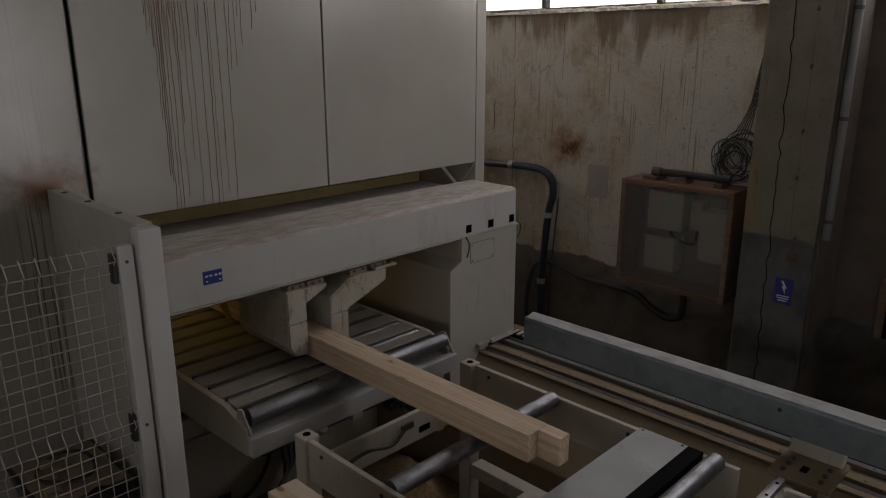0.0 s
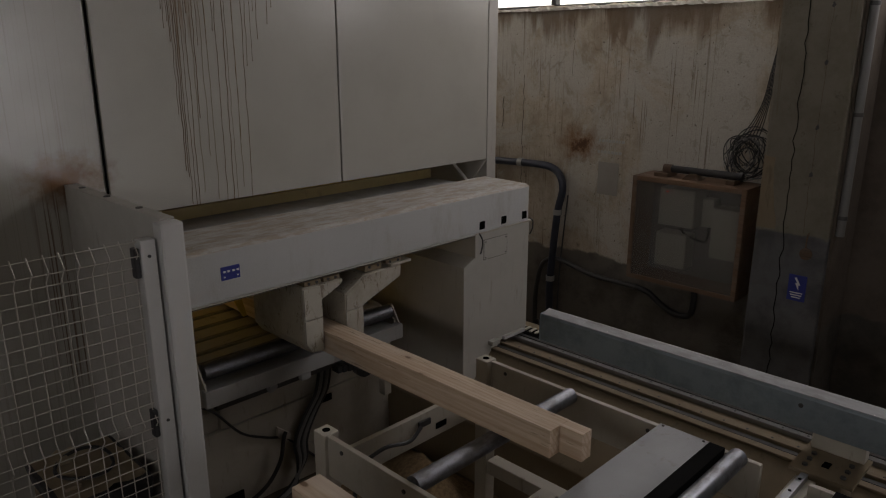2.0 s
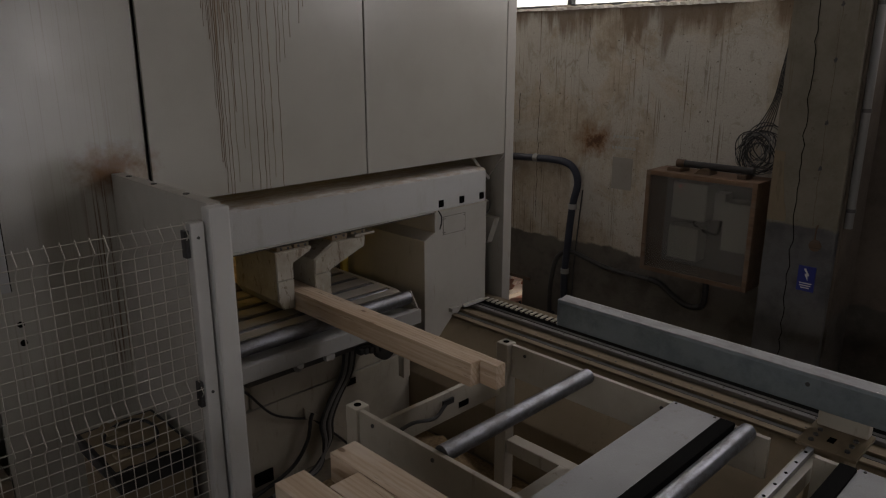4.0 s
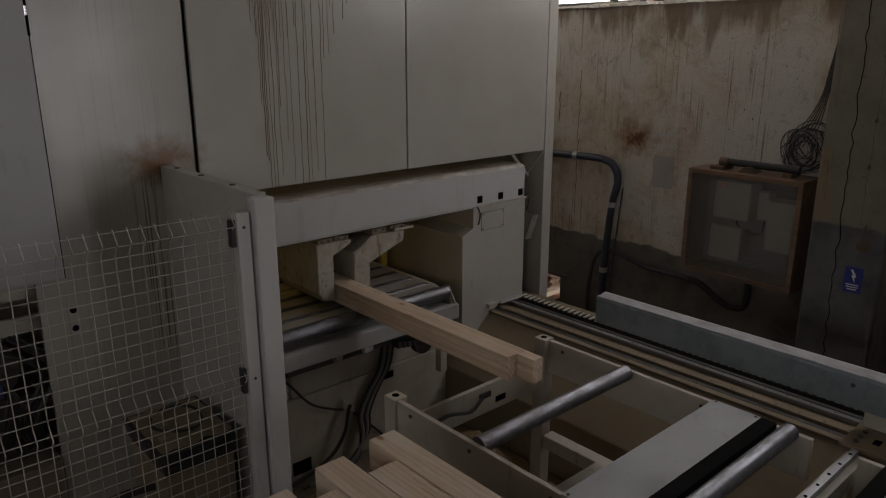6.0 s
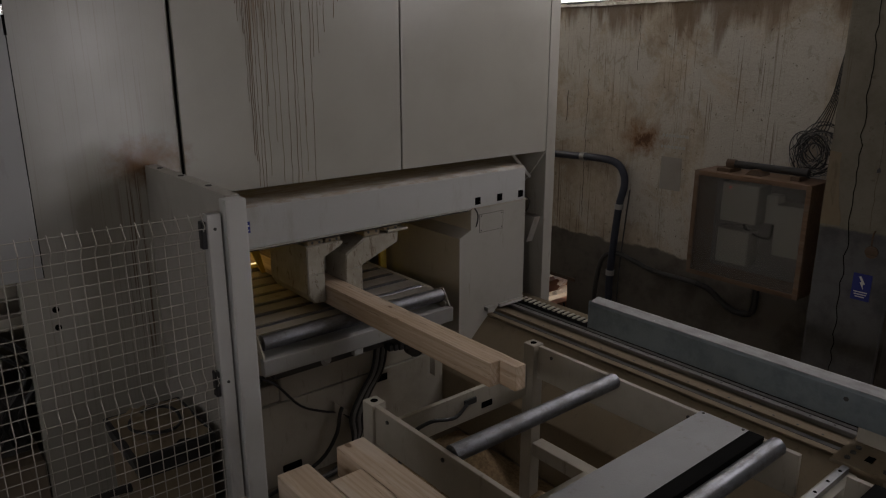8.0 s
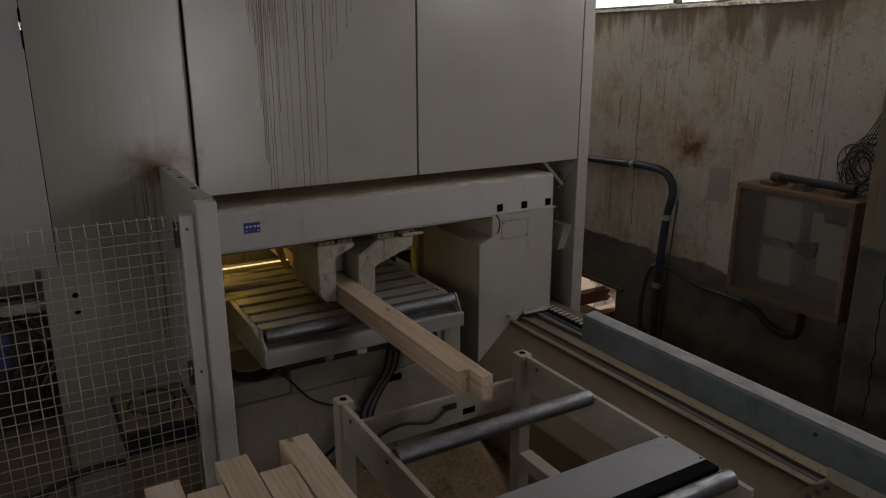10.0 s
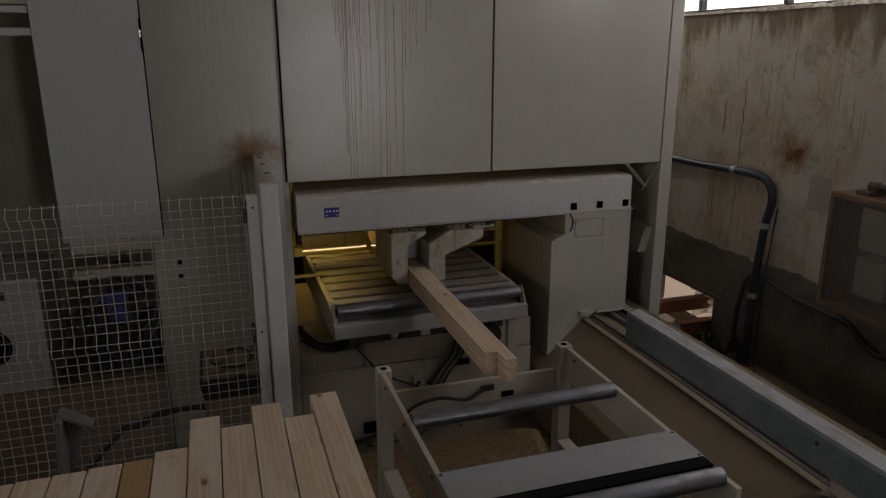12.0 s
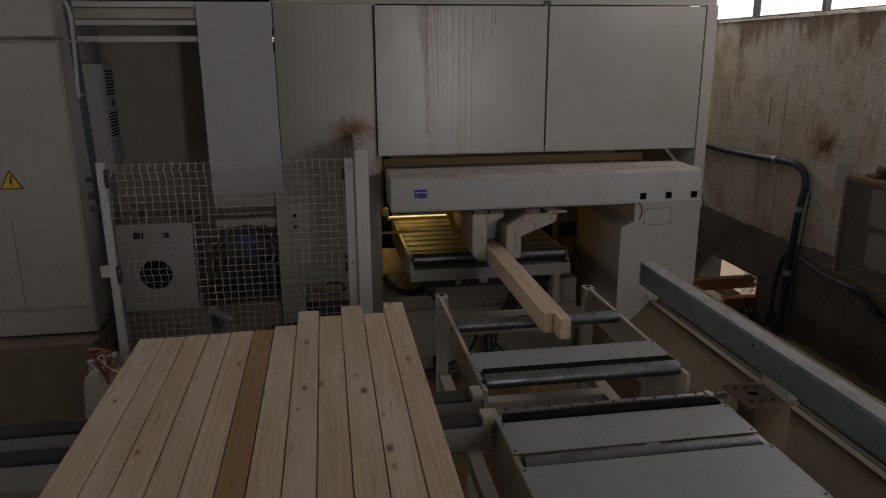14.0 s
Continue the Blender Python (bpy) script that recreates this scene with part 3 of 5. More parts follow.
def column():
    c = thing("column_1", (6.1, 2.0, FLOOR), "cracked cream concrete column with grey dado", "column", kind="structure")
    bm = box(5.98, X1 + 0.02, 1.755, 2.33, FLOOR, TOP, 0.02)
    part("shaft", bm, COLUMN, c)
    # long crack and wall anchors
    rng = random.Random(8)
    pts = [(5.978, 2.13 + 0.013 * rng.uniform(-1, 1) - 0.01 * i / 10, 3.9 - 0.075 * i) for i in range(52)]
    part("crack", hose(pts, 0.0036, seg=5, steps=2), HOLE, c, "dark jagged crack")
    for z in (3.20, 2.78, 2.29, 1.92):
        out = []
        for k in range(18):
            r = 0.013 * (1 + 0.7 * noise.noise((math.cos(k * 0.349) * 2, math.sin(k * 0.349) * 2, z * 9)))
            out.append((1.95 + r * math.cos(k * 0.349), z + 1.5 * r * math.sin(k * 0.349)))
        part("anchor_spot", prism(out, "x", 5.976, 5.985), STEEL_DARK, c, "rusty anchor spot")
    pts = [(5.979, 1.95 + 0.006 * rng.uniform(-1, 1), 3.6 - 0.08 * i) for i in range(28)]
    part("rust_line", hose(pts, 0.0015, seg=5, steps=2), OLD_WOOD, c, "faint rusty line between the anchors")
    # patch of bare brown render low on the edge
    out = [(2.326, 1.44)]
    for k in range(15):
        zz = 1.44 + 0.042 * k
        out.append((2.18 + 0.004 * k + 0.022 * noise.noise((zz * 9, 1.7, 0)), zz))
    out.append((2.326, 2.04))
    part("bare_patch", prism(out, "x", 5.977, 5.985), BED, c, "bare brown render patch")
    # dark sheet added so that the doorway side looks shaded
    part("side_render", box(6.03, X1 - 0.001, 1.729, 1.754, FLOOR, TOP, 0.004), DARK_WALL, c, "dark brown sheet added on the side as shade")
    part("cable_duct", rod((6.045, 1.695, 1.45), (6.045, 1.695, TOP), 0.032, seg=16), DUCT, c, "pale grey cable pipe", True)
    for z in (1.6, 2.4, 3.2):
        part("pipe_clip", rod((6.045, 1.695, z - 0.015), (6.045, 1.695, z + 0.015), 0.038, seg=16), STEEL_DARK, c)
    sign = part("warning_sign", box(5.966, 5.974, 1.865, 2.005, 0.87, 1.09), BLUE, c, "blue enamel high-voltage plate")
    flash = [(1.945, 1.07), (1.96, 1.065), (1.935, 1.025), (1.95, 1.02), (1.92, 0.965), (1.925, 1.005), (1.91, 1.01)]
    part("flash", prism(flash, "x", 5.960, 5.965), WHITE, sign, "white lightning mark")
    for z, a, q in ((0.94, 1.885, 1.985), (0.92, 1.89, 1.98), (0.90, 1.90, 1.97)):
        part("printed_line", box(5.960, 5.965, a, q, z - 0.004, z + 0.004), WHITE, sign)
    part("hook", hose([(5.97, 1.9, 1.45), (5.94, 1.9, 1.42), (5.95, 1.905, 1.33)], 0.006), OLD_WOOD, c, "rusty hook")
    part("tag", rod((5.955, 1.9, 1.28), (5.965, 1.9, 1.28), 0.05, seg=12), OLD_WOOD, c, "round rusty disc")


column()


def low_opening():
    """What lies beyond the low opening: oxide-red channels, a sheet of film, the sunlit yard."""
    structure("backdrop_yard", box(17.0, 17.1, -4.0, 16.0, FLOOR, 3.4), OUTSIDE, "sunlit pale yard outside the low opening", "yard")
    structure("ground", box(X1 + 0.35, 17.0, -4.0, 16.0, FLOOR - 0.3, FLOOR - 0.02), SAND, "sunlit sandy ground outside", "ground")
    for y, z, x in ((5.80, -0.085, 5.7), (5.50, -0.265, 6.15)):
        bm = prism([(y, z - 0.15), (y + 0.12, z - 0.15), (y + 0.12, z - 0.135), (y + 0.012, z - 0.135), (y + 0.012, z - 0.012), (y + 0.12, z - 0.012), (y + 0.12, z), (y, z)], "x", x, 8.6)
        solo("steel_channel", bm, ORANGE, "oxide-red steel channel through the low opening", "steel channel", "channels in the opening")
        for a in (x + 0.15, 8.2):
            solo("trestle", box(a, a + 0.15, y - 0.02, y + 0.14, FLOOR - (0.02 if a > 7 else 0), z - 0.152, 0.008), OLD_WOOD, "low wooden block under the steel channels", "block", "blocks under the channels")
    bm = bmesh.new()
    n = 12
    grid = [[bm.verts.new((6.75 + 0.05 * math.sin(1.9 * v + u), 5.6 + 0.5 * u / n + 0.04 * math.sin(0.8 * v), -0.2 + 0.5 * v / n - 0.25 * u / n)) for u in range(n + 1)] for v in range(n + 1)]
    for v in range(n):
        for u in range(n):
            bm.faces.new((grid[v][u], grid[v][u + 1], grid[v + 1][u + 1], grid[v + 1][u]))
    bmesh.ops.solidify(bm, geom=bm.faces, thickness=0.002)
    solo("plastic_film", bm, FILM, "crumpled clear plastic film hanging in the opening", "plastic film", smooth=True)


low_opening()


def wall_pipes():
    t = thing("wall_pipe", (6.5, 4.8, FLOOR), "black plastic cable pipe bent down the plaster wall", "pipe")
    part("main_pipe", hose([(6.5, 7.6, 1.58), (6.5, 6.2, 1.58), (6.5, 5.5, 1.60), (6.5, 5.1, 1.615), (6.5, 4.85, 1.60), (6.5, 4.72, 1.52), (6.5, 4.675, 1.36), (6.5, 4.73, 1.1), (6.5, 4.775, 0.6), (6.5, 4.80, 0.2), (6.48, 4.77, -0.2), (6.46, 4.75, -0.47)], 0.042, seg=14), PIPE, t, "", True)
    for p in ((6.5, 5.28, 1.61), (6.5, 4.728, 1.1), (6.5, 4.795, 0.3)):
        d = Vector((0, 0.03, 0)) if p[2] > 1.3 else Vector((0, 0, 0.03))
        part("clip", rod(Vector(p) - d, Vector(p) + d, 0.05, seg=16), PAINT_GREY, t, "pale pipe clip", True)
    t = thing("cable_hose", (6.5, 4.0, 0.5), "grey flexible cable hose sagging along the wall", "hose")
    part("hose", hose([(6.45, 4.95, -0.45), (6.47, 4.98, 0.0), (6.5, 4.95, 0.35), (6.5, 4.86, 0.5), (6.53, 4.72, 0.54), (6.53, 4.5, 0.50), (6.53, 4.25, 0.45), (6.53, 3.95, 0.44), (6.53, 3.68, 0.44)], 0.028, seg=12), STEEL_DARK, t, "", True)
    part("hose_end", hose([(6.53, 3.70, 0.44), (6.53, 3.55, 0.41), (6.52, 3.38, 0.31), (6.51, 3.22, 0.26), (6.51, 3.08, 0.29), (6.52, 3.05, 0.42), (6.53, 3.06, 0.6)], 0.032, seg=12), BLACK, t, "black hose end", True)
    t = thing("thin_cable", (6.5, 4.7, 0), "thin grey cable down the wall", "cable")
    part("cable", hose([(6.545, 4.63, 1.3), (6.54, 4.66, 0.9), (6.54, 4.70, 0.3), (6.52, 4.68, -0.4), (6.4, 4.5, -0.47)], 0.008, seg=8), STEEL_DARK, t, "", True)
    rng = random.Random(2)
    t = thing("floor_cables", (6.3, 5.0, FLOOR), "tangle of dark cables at the wall's foot", "cable")
    for i in range(4):
        pts = [(6.35 + 0.1 * rng.random(), 4.7 + 0.14 * k + 0.05 * rng.random(), FLOOR + 0.03 + 0.28 * rng.random() * (k % 2)) for k in range(6)]
        part("cable", hose(pts, 0.013, seg=8), BLACK, t, "", True)


wall_pipes()


def meter_box():
    """Wooden meter cupboard with a glazed front, tilted with age."""
    bx0, bx1, y0, y1, z0, z1 = 6.15, 6.56, 2.50, 3.612, 0.665, 1.70
    t = thing("meter_cupboard", (6.56, 3.0, z0), "brown wooden meter cupboard with glazed front on wall", "cupboard")
    part("back_board", box(bx1 - 0.02, bx1, y0, y1, z0, z1), DUCT, t, "dull grey back board")
    for n, a in (("side_board", (y0, y0 + 0.03)), ("side_board", (y1 - 0.03, y1))):
        part(n, box(bx0 + 0.03, bx1 - 0.02, a[0], a[1], z0, z1, 0.003), CUPBOARD, t)
    for n, a in (("top_board", (z1 - 0.03, z1)), ("bottom_board", (z0, z0 + 0.03))):
        part(n, box(bx0 + 0.03, bx1 - 0.02, y0 + 0.03, y1 - 0.03, a[0], a[1], 0.003), CUPBOARD, t)
    d = part("door", box(bx0, bx0 + 0.028, y0, y0 + 0.045, z0, z1, 0.004), CUPBOARD, t, "glazed wooden door")
    part("rail", box(bx0, bx0 + 0.028, y0 + 0.045, y1 - 0.045, z1 - 0.045, z1, 0.004), CUPBOARD, d)
    part("rail", box(bx0, bx0 + 0.028, y0 + 0.045, y1 - 0.045, z0, z0 + 0.045, 0.004), CUPBOARD, d)
    part("stile", box(bx0, bx0 + 0.028, y1 - 0.045, y1, z0, z1, 0.004), CUPBOARD, d)
    part("pane", box(bx0 + 0.012, bx0 + 0.016, y0 + 0.045, y1 - 0.045, z0 + 0.045, z1 - 0.045), DIM_GLASS, d, "grimy glass pane").visible_shadow = False
    m = part("meter", box(6.28, 6.53, 3.02, 3.38, 1.23, 1.60, 0.015), PLASTIC, t, "grey electricity meter with red lamp")
    part("lamp", rod((6.270, 3.30, 1.56), (6.28, 3.30, 1.56), 0.008, seg=8), RED_LED, m)
    part("meter", box(6.38, 6.53, 2.88, 2.99, 1.25, 1.52, 0.01), PLASTIC, t, "slim grey switch box")
    part("meter", box(6.32, 6.53, 2.58, 2.86, 0.98, 1.46, 0.012), PLASTIC, t, "grey fuse box")
    part("meter", box(6.34, 6.53, 3.10, 3.42, 0.80, 1.14, 0.012), PLASTIC, t, "dim beige fuse box")
    part("cable", hose([(6.45, 3.2, 1.23), (6.42, 3.18, 1.15), (6.4, 2.95, 1.1), (6.42, 2.92, 1.25)], 0.012, seg=6), BLACK, t)
    # clutter on top
    tube = thing("pipe_offcut", (6.35, 3.0, 1.70), "dark pipe offcut lying on the cupboard", "pipe")
    part("tube", rod((6.33, 3.36, 1.775), (6.33, 2.62, 1.775), 0.035, seg=18), BLACK, tube, "", True)
    part("collar", rod((6.33, 3.38, 1.775), (6.33, 3.30, 1.775), 0.042, seg=18), OLD_WOOD, tube, "rusty collar", True)
    solo("wood_block", box(6.24, 6.44, 3.30, 3.44, 1.70, 1.735, 0.004), OLD_WOOD, "small brown wood block under the pipe", "wood block", "blocks on the cupboard")
    solo("wood_block", prism([(3.0, 1.70), (3.16, 1.70), (3.1, 1.755), (3.04, 1.76)], "x", 6.24, 6.42, 0.004), OLD_WOOD, "small brown wood block under the pipe", "wood block", "blocks on the cupboard")
    solo("wood_block", box(6.25, 6.42, 2.66, 2.74, 1.70, 1.74, 0.004), OLD_WOOD, "small brown wood block under the pipe", "wood block", "blocks on the cupboard")
    coil = thing("cable_coil", (6.4, 2.45, 1.7), "coil of dark cables hanging beside the column", "cable")
    rng = random.Random(12)
    for i in range(26):
        k = rng.random()
        cy, cz, ra, rb = 2.68 + rng.uniform(-0.05, 0.04) - 0.03 * k, 1.94 + rng.uniform(-0.05, 0.05), 0.08 + 0.12 * k, 0.11 + 0.13 * k
        x, lean = 6.38 + 0.006 * i, rng.uniform(-0.08, 0.08)
        pts = [(x + 0.012 * math.sin(q + i), cy + ra * math.cos(q * 0.5236) + lean * math.sin(q * 0.5236), cz + rb * math.sin(q * 0.5236)) for q in range(13)]
        part("loop", hose(pts, rng.uniform(0.0032, 0.0055), seg=5, steps=3), DUCT if i % 4 == 0 else BLACK, coil, "", True)
    for i in range(6):
        pts = [(6.43 + 0.01 * i, 2.86 - 0.045 * i, 1.94 + 0.03 * (i % 3)), (6.44 + 0.01 * i, 2.70 - 0.025 * i, 2.15), (6.46, 2.58 - 0.012 * i, 2.4), (6.46, 2.53 - 0.01 * i, 2.7), (6.48, 2.46 - 0.008 * i, 3.2)]
        part("lead", hose(pts, 0.0042, seg=6, steps=4), BLACK if i % 2 else RUBBER, coil, "", True)


meter_box()


def wall_notice():
    t = thing("wall_notice", (6.56, 4.05, 1.5), "faded grey paper notice on the plaster wall", "notice")
    part("sheet", box(6.562, 6.566, 4.02, 4.27, 1.37, 1.72), NOTICE, t)
    t = thing("wall_writing", (6.56, 4.1, 1.8), "faint painted letters on the plaster wall", "writing")
    rng = random.Random(3)
    for z, a in ((1.93, 4.28), (1.81, 4.29)):
        y = a
        while y > a - 0.3:
            w = rng.uniform(0.02, 0.04)
            part("painted_bar", box(6.563, 6.567, y - w, y, z, z + 0.03), PLASTIC, t)
            y -= w + 0.012


wall_notice()


def dark_recess():
    """A switch case on the wall past the column."""
    t = thing("wall_case", (6.5, 1.05, 0.6), "dark rusty open switch case on the wall", "switch case")
    part("frame", box(6.40, 6.56, 1.28, 1.34, 0.62, 1.1, 0.006), OLD_WOOD, t)
    part("body", box(6.42, 6.56, 0.8, 1.28, 0.62, 1.1, 0.006), HOLE, t)


dark_recess()


# ---- the machine's housing ----
PY = 4.48          # the panels' front face


def housing():
    t = thing("machine_housing", (2.6, 5.5, FLOOR), "large grey-beige sheet-metal housing of a timber machine", "machine")
    stained = part("panel", box(1.545, 3.276, PY, PY + 0.035, 1.892, 3.345, 0.006), PANEL, t, "beige panel with brown runs")
    rng = random.Random(14)
    ends = [(1.97, 3.12), (1.98, 3.01), (2.0, 3.05), (2.01, 2.93), (2.02, 2.49), (2.035, 2.13), (2.05, 2.09), (2.06, 1.91), (2.085, 1.90), (2.11, 1.90), (2.16, 2.46), (2.19, 2.91),
            (2.25, 2.92), (2.3, 3.0), (2.31, 1.90), (2.36, 1.90), (2.39, 1.90), (2.44, 2.3), (2.53, 2.78), (2.57, 2.81), (2.5, 1.90), (2.62, 2.95), (2.7, 3.05), (2.74, 3.16), (2.6, 3.13), (2.13, 3.1)]
    for i, (x, z0) in enumerate(ends):
        k = max(3, int((3.343 - z0) / 0.035))
        lean = rng.uniform(-0.012, 0.012)
        path, w = [], rng.uniform(0.0014, 0.0027)
        for j in range(k + 1):
            f = j / k
            path.append((x + lean * (1 - f) + 0.006 * noise.noise((x * 31, f * k * 0.35, 4.0)) + rng.uniform(-0.001, 0.001), PY - 0.0004, 3.343 + (z0 - 3.343) * f))
        part("rust_run", hose(path, w, seg=4, steps=1), RUN, stained)
        part("run_drop", hose([path[-1], (path[-1][0], PY - 0.0006, z0 - 0.006)], w * 1.5, seg=5, steps=1), RUN, stained)
    for x, z0 in ((2.25, 1.91), (2.15, 1.97), (2.44, 1.97), (2.21, 2.2)):
        path = [(x + 0.008 * noise.noise((x * 17, j * 0.5, 2.0)), PY - 0.0002, 3.343 + (z0 - 3.343) * j / 24) for j in range(25)]
        part("rust_run", hose(path, 0.0025, seg=4, steps=1), RUN_FAINT, stained, "faint run")
    part("panel", box(3.292, 4.970, PY, PY + 0.035, 1.892, 3.345, 0.006), PANEL, t, "plain beige panel")
    part("panel", box(0.50, 1.515, PY, PY + 0.035, FLOOR, 3.355, 0.006), PANEL, t, "tall beige panel with rust stain")
    part("panel", box(-0.06, 0.600, 4.20, 4.27, 1.60, 3.35, 0.006), SLAB, t, "grey hanging panel")
    part("seam_gap", box(0.601, 0.605, 4.206, 4.275, 1.60, 3.35), HOLE, t, "dark gap between two panels")
    # chrome rod added to catch a glint, in place of light through the seam
    part("latch", rod((0.598, 4.194, 3.00), (0.598, 4.194, 3.045), 0.008, seg=14), CHROME, t, "small chrome rod that stands in for a glint", True)
    part("latch_slot", box(0.594, 0.607, 4.194, 4.2055, 2.90, 3.12), HOLE, t)
    for x in (0.68,):
        for z in (1.315, 1.20):
            part("bolt_hole", rod((x, PY - 0.004, z), (x, PY + 0.01, z), 0.02, seg=12), HOLE, t)
    part("panel_joint", box(4.9705, 4.9845, PY + 0.02, PY + 0.035, 1.892, 3.345), HOLE, t, "dark joint beside the panel")
    part("panel_joint", box(1.536, 1.5445, PY + 0.02, PY + 0.035, 1.892, 3.345), HOLE, t, "dark joint beside the panel")
    # frame behind the panels
    part("frame_post", box(1.50, 1.56, PY + 0.04, PY + 0.12, FLOOR, 3.4, 0.004), PAINT, t)
    part("frame_post", box(3.24, 3.32, PY + 0.04, PY + 0.12, 1.9, 3.4, 0.004), STEEL_DARK, t)
    part("frame_post", box(4.985, 5.108, PY + 0.005, PY + 0.18, 0.1, 3.36, 0.006), PAINT, t, "beige corner post")
    part("lower_rail", box(1.56, 4.98, PY + 0.045, PY + 0.12, 1.90, 1.98, 0.004), YELLOW, t, "yellow rail behind the panels")
    part("top_rail", box(0.57, 5.108, PY + 0.045, PY + 0.14, 3.36, 3.44, 0.005), PAINT, t)
    part("gusset", prism([(PY + 0.0, 1.88), (PY + 0.25, 1.88), (PY + 0.25, 1.58)], "x", 4.955, 4.975), PAINT, t)
    part("brace", hose([(4.72, PY + 0.25, 1.90), (4.97, PY + 0.2, 1.62)], 0.02, seg=4), PAINT, t)
    part("shroud", prism([(PY + 0.05, 1.25), (PY + 0.3, 1.25), (PY + 0.3, 0.95), (PY + 0.15, 0.98)], "x", 4.90, 5.0), PAINT, t)
    # outer shell
    part("side_sheet", box(5.078, 5.108, PY + 0.182, 8.6, -0.1, 3.36), PAINT, t)
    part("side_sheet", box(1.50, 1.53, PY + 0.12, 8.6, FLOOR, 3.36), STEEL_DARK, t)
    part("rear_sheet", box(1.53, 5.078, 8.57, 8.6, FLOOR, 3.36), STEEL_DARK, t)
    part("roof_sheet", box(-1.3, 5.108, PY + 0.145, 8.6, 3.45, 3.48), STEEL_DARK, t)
    part("inner_sheet", box(1.86, 4.95, 6.6, 6.63, 0.6, 3.3), PAINT_CREAM, t, "dim inner partition")
    # emissive rod stands in for the lamp-lit highlight along a bar
    lamp = part("work_lamp", rod((1.72, 5.50, 1.032), (2.46, 5.50, 1.032), 0.0065, seg=10), YELLOW_GLOW, t, "glowing yellow rod as the lit edge of a bar")
    part("lamp_rail", box(1.70, 2.48, 5.505, 5.56, 0.985, 1.022, 0.004), YELLOW, t, "yellow rail under the glowing rod")
    part("lamp_stay", box(1.70, 1.73, 5.51, 5.55, 1.022, 1.539, 0.003), STEEL_DARK, t)
    # left part of the yellow beam; its weaker lamp light is put into the brown
    part("cross_beam", box(1.56, 3.42, 5.45, 5.78, 1.54, 1.615, 0.006), BED, t, "brown cross beam, darker for the lesser lamp light")
    part("yellow_beam", box(3.44, 4.62, 5.45, 5.78, 1.54, 1.62, 0.006), YELLOW, t, "yellow painted cross beam")
    part("yellow_rib", prism([(5.40, 1.625), (5.78, 1.625), (5.78, 1.72)], "x", 4.0, 4.03), YELLOW, t)
    part("lamp_strip", box(1.555, 1.565, 4.75, 4.78, 0.65, 0.85), YELLOW_GLOW, t, "small glowing lamp")
    # base under the roller table
    b = part("base", box(1.56, 3.72, 4.50, 6.6, FLOOR, 0.20, 0.01), PAINT_CREAM, t, "grimy beige machine base")
    part("drive_housing", box(2.12, 3.72, 4.51, 5.6, 0.202, 0.48, 0.02), PAINT_CREAM, b, "beige drive housing")
    part("side_housing", box(1.57, 2.115, 4.53, 6.58, 0.202, 0.36, 0.015), PAINT_CREAM, b, "grimy beige side housing")
    part("ledge", box(1.57, 1.90, 5.0, 5.22, 0.46, 0.5, 0.006), PAINT_CREAM, b, "lamp-lit ledge")
    part("ledge_post", box(1.60, 1.66, 5.04, 5.1, 0.361, 0.459, 0.004), STEEL_DARK, b)
    for i in range(4):
        pts = [(1.60, 4.72 + 0.06 * i, 0.44 + 0.02 * i), (1.75, 4.60 + 0.05 * i, 0.38), (1.92, 4.55 + 0.05 * i, 0.378), (2.06, 4.62 + 0.05 * i, 0.42)]
        part("cable", hose(pts, 0.014, seg=8), BLACK, b, "", True)
    part("base_slot", box(2.09, 2.25, 4.488, 4.505, -0.45, -0.34), HOLE, b)
    part("base_slot", box(2.95, 3.1, 4.492, 4.505, 0.10, 0.16), HOLE, b)
    part("side_plinth", box(-1.2, 0.49, 4.45, 6.4, FLOOR, 0.38, 0.01), PLINTH, t, "grimy brown plinth")
    part("yellow_pipe", rod((1.58, 4.62, 1.25), (1.58, 4.62, 1.9), 0.015), YELLOW, t)
    part("yellow_pipe", rod((1.56, 4.62, 1.06), (1.85, 4.62, 1.06), 0.015), YELLOW, t)
    part("yellow_post", box(3.745, 3.82, 5.50, 5.54, 0.60, 1.20, 0.006), YELLOW, t, "yellow post behind the clamps")
    for z in (0.96, 1.10):
        part("yellow_bar", rod((3.05, 5.49, z), (3.80, 5.49, z), 0.013, seg=8), YELLOW, t)
    for x in (3.12, 3.30):
        part("yellow_bar", rod((x, 5.47, 0.95), (x, 5.47, 1.42), 0.012, seg=8), YELLOW, t)
    v = part("valve", box(1.57, 1.64, 4.55, 4.66, 1.25, 1.33, 0.01), YELLOW, t)
    part("cable_loop", hose([(1.95, 4.52, 0.46), (2.065, 4.47, 0.38), (2.25, 4.46, 0.149), (2.454, 4.46, 0.028), (2.616, 4.46, -0.045), (2.782, 4.44, -0.209), (2.93, 4.42, -0.38), (3.0, 4.42, -0.49)], 0.010, seg=8), BLACK, t, "", True)
    part("hose_arm", prism([(2.55, 0.08), (2.95, -0.26), (2.95, -0.36), (2.55, -0.01)], "y", 4.45, 4.485, 0.006), PAINT_CREAM, t, "grimy sloping cable arm")
    for k in range(5):
        d = 0.028 * k
        part("thick_hose", hose([(2.96 + d, 4.45, 0.56), (2.95 + d, 4.44, 0.446), (2.90 + d, 4.43, 0.254), (2.77 + d, 4.42, 0.089), (2.67 + d, 4.41, -0.086), (2.68 + 0.6 * d, 4.40, -0.274), (2.6 - d, 4.36, -0.45), (2.3 - 2 * d, 4.32, -0.47)], 0.013 + 0.003 * (k % 2), seg=8), DUCT if k % 2 else BLACK, t, "dark hose in a bundle", True)
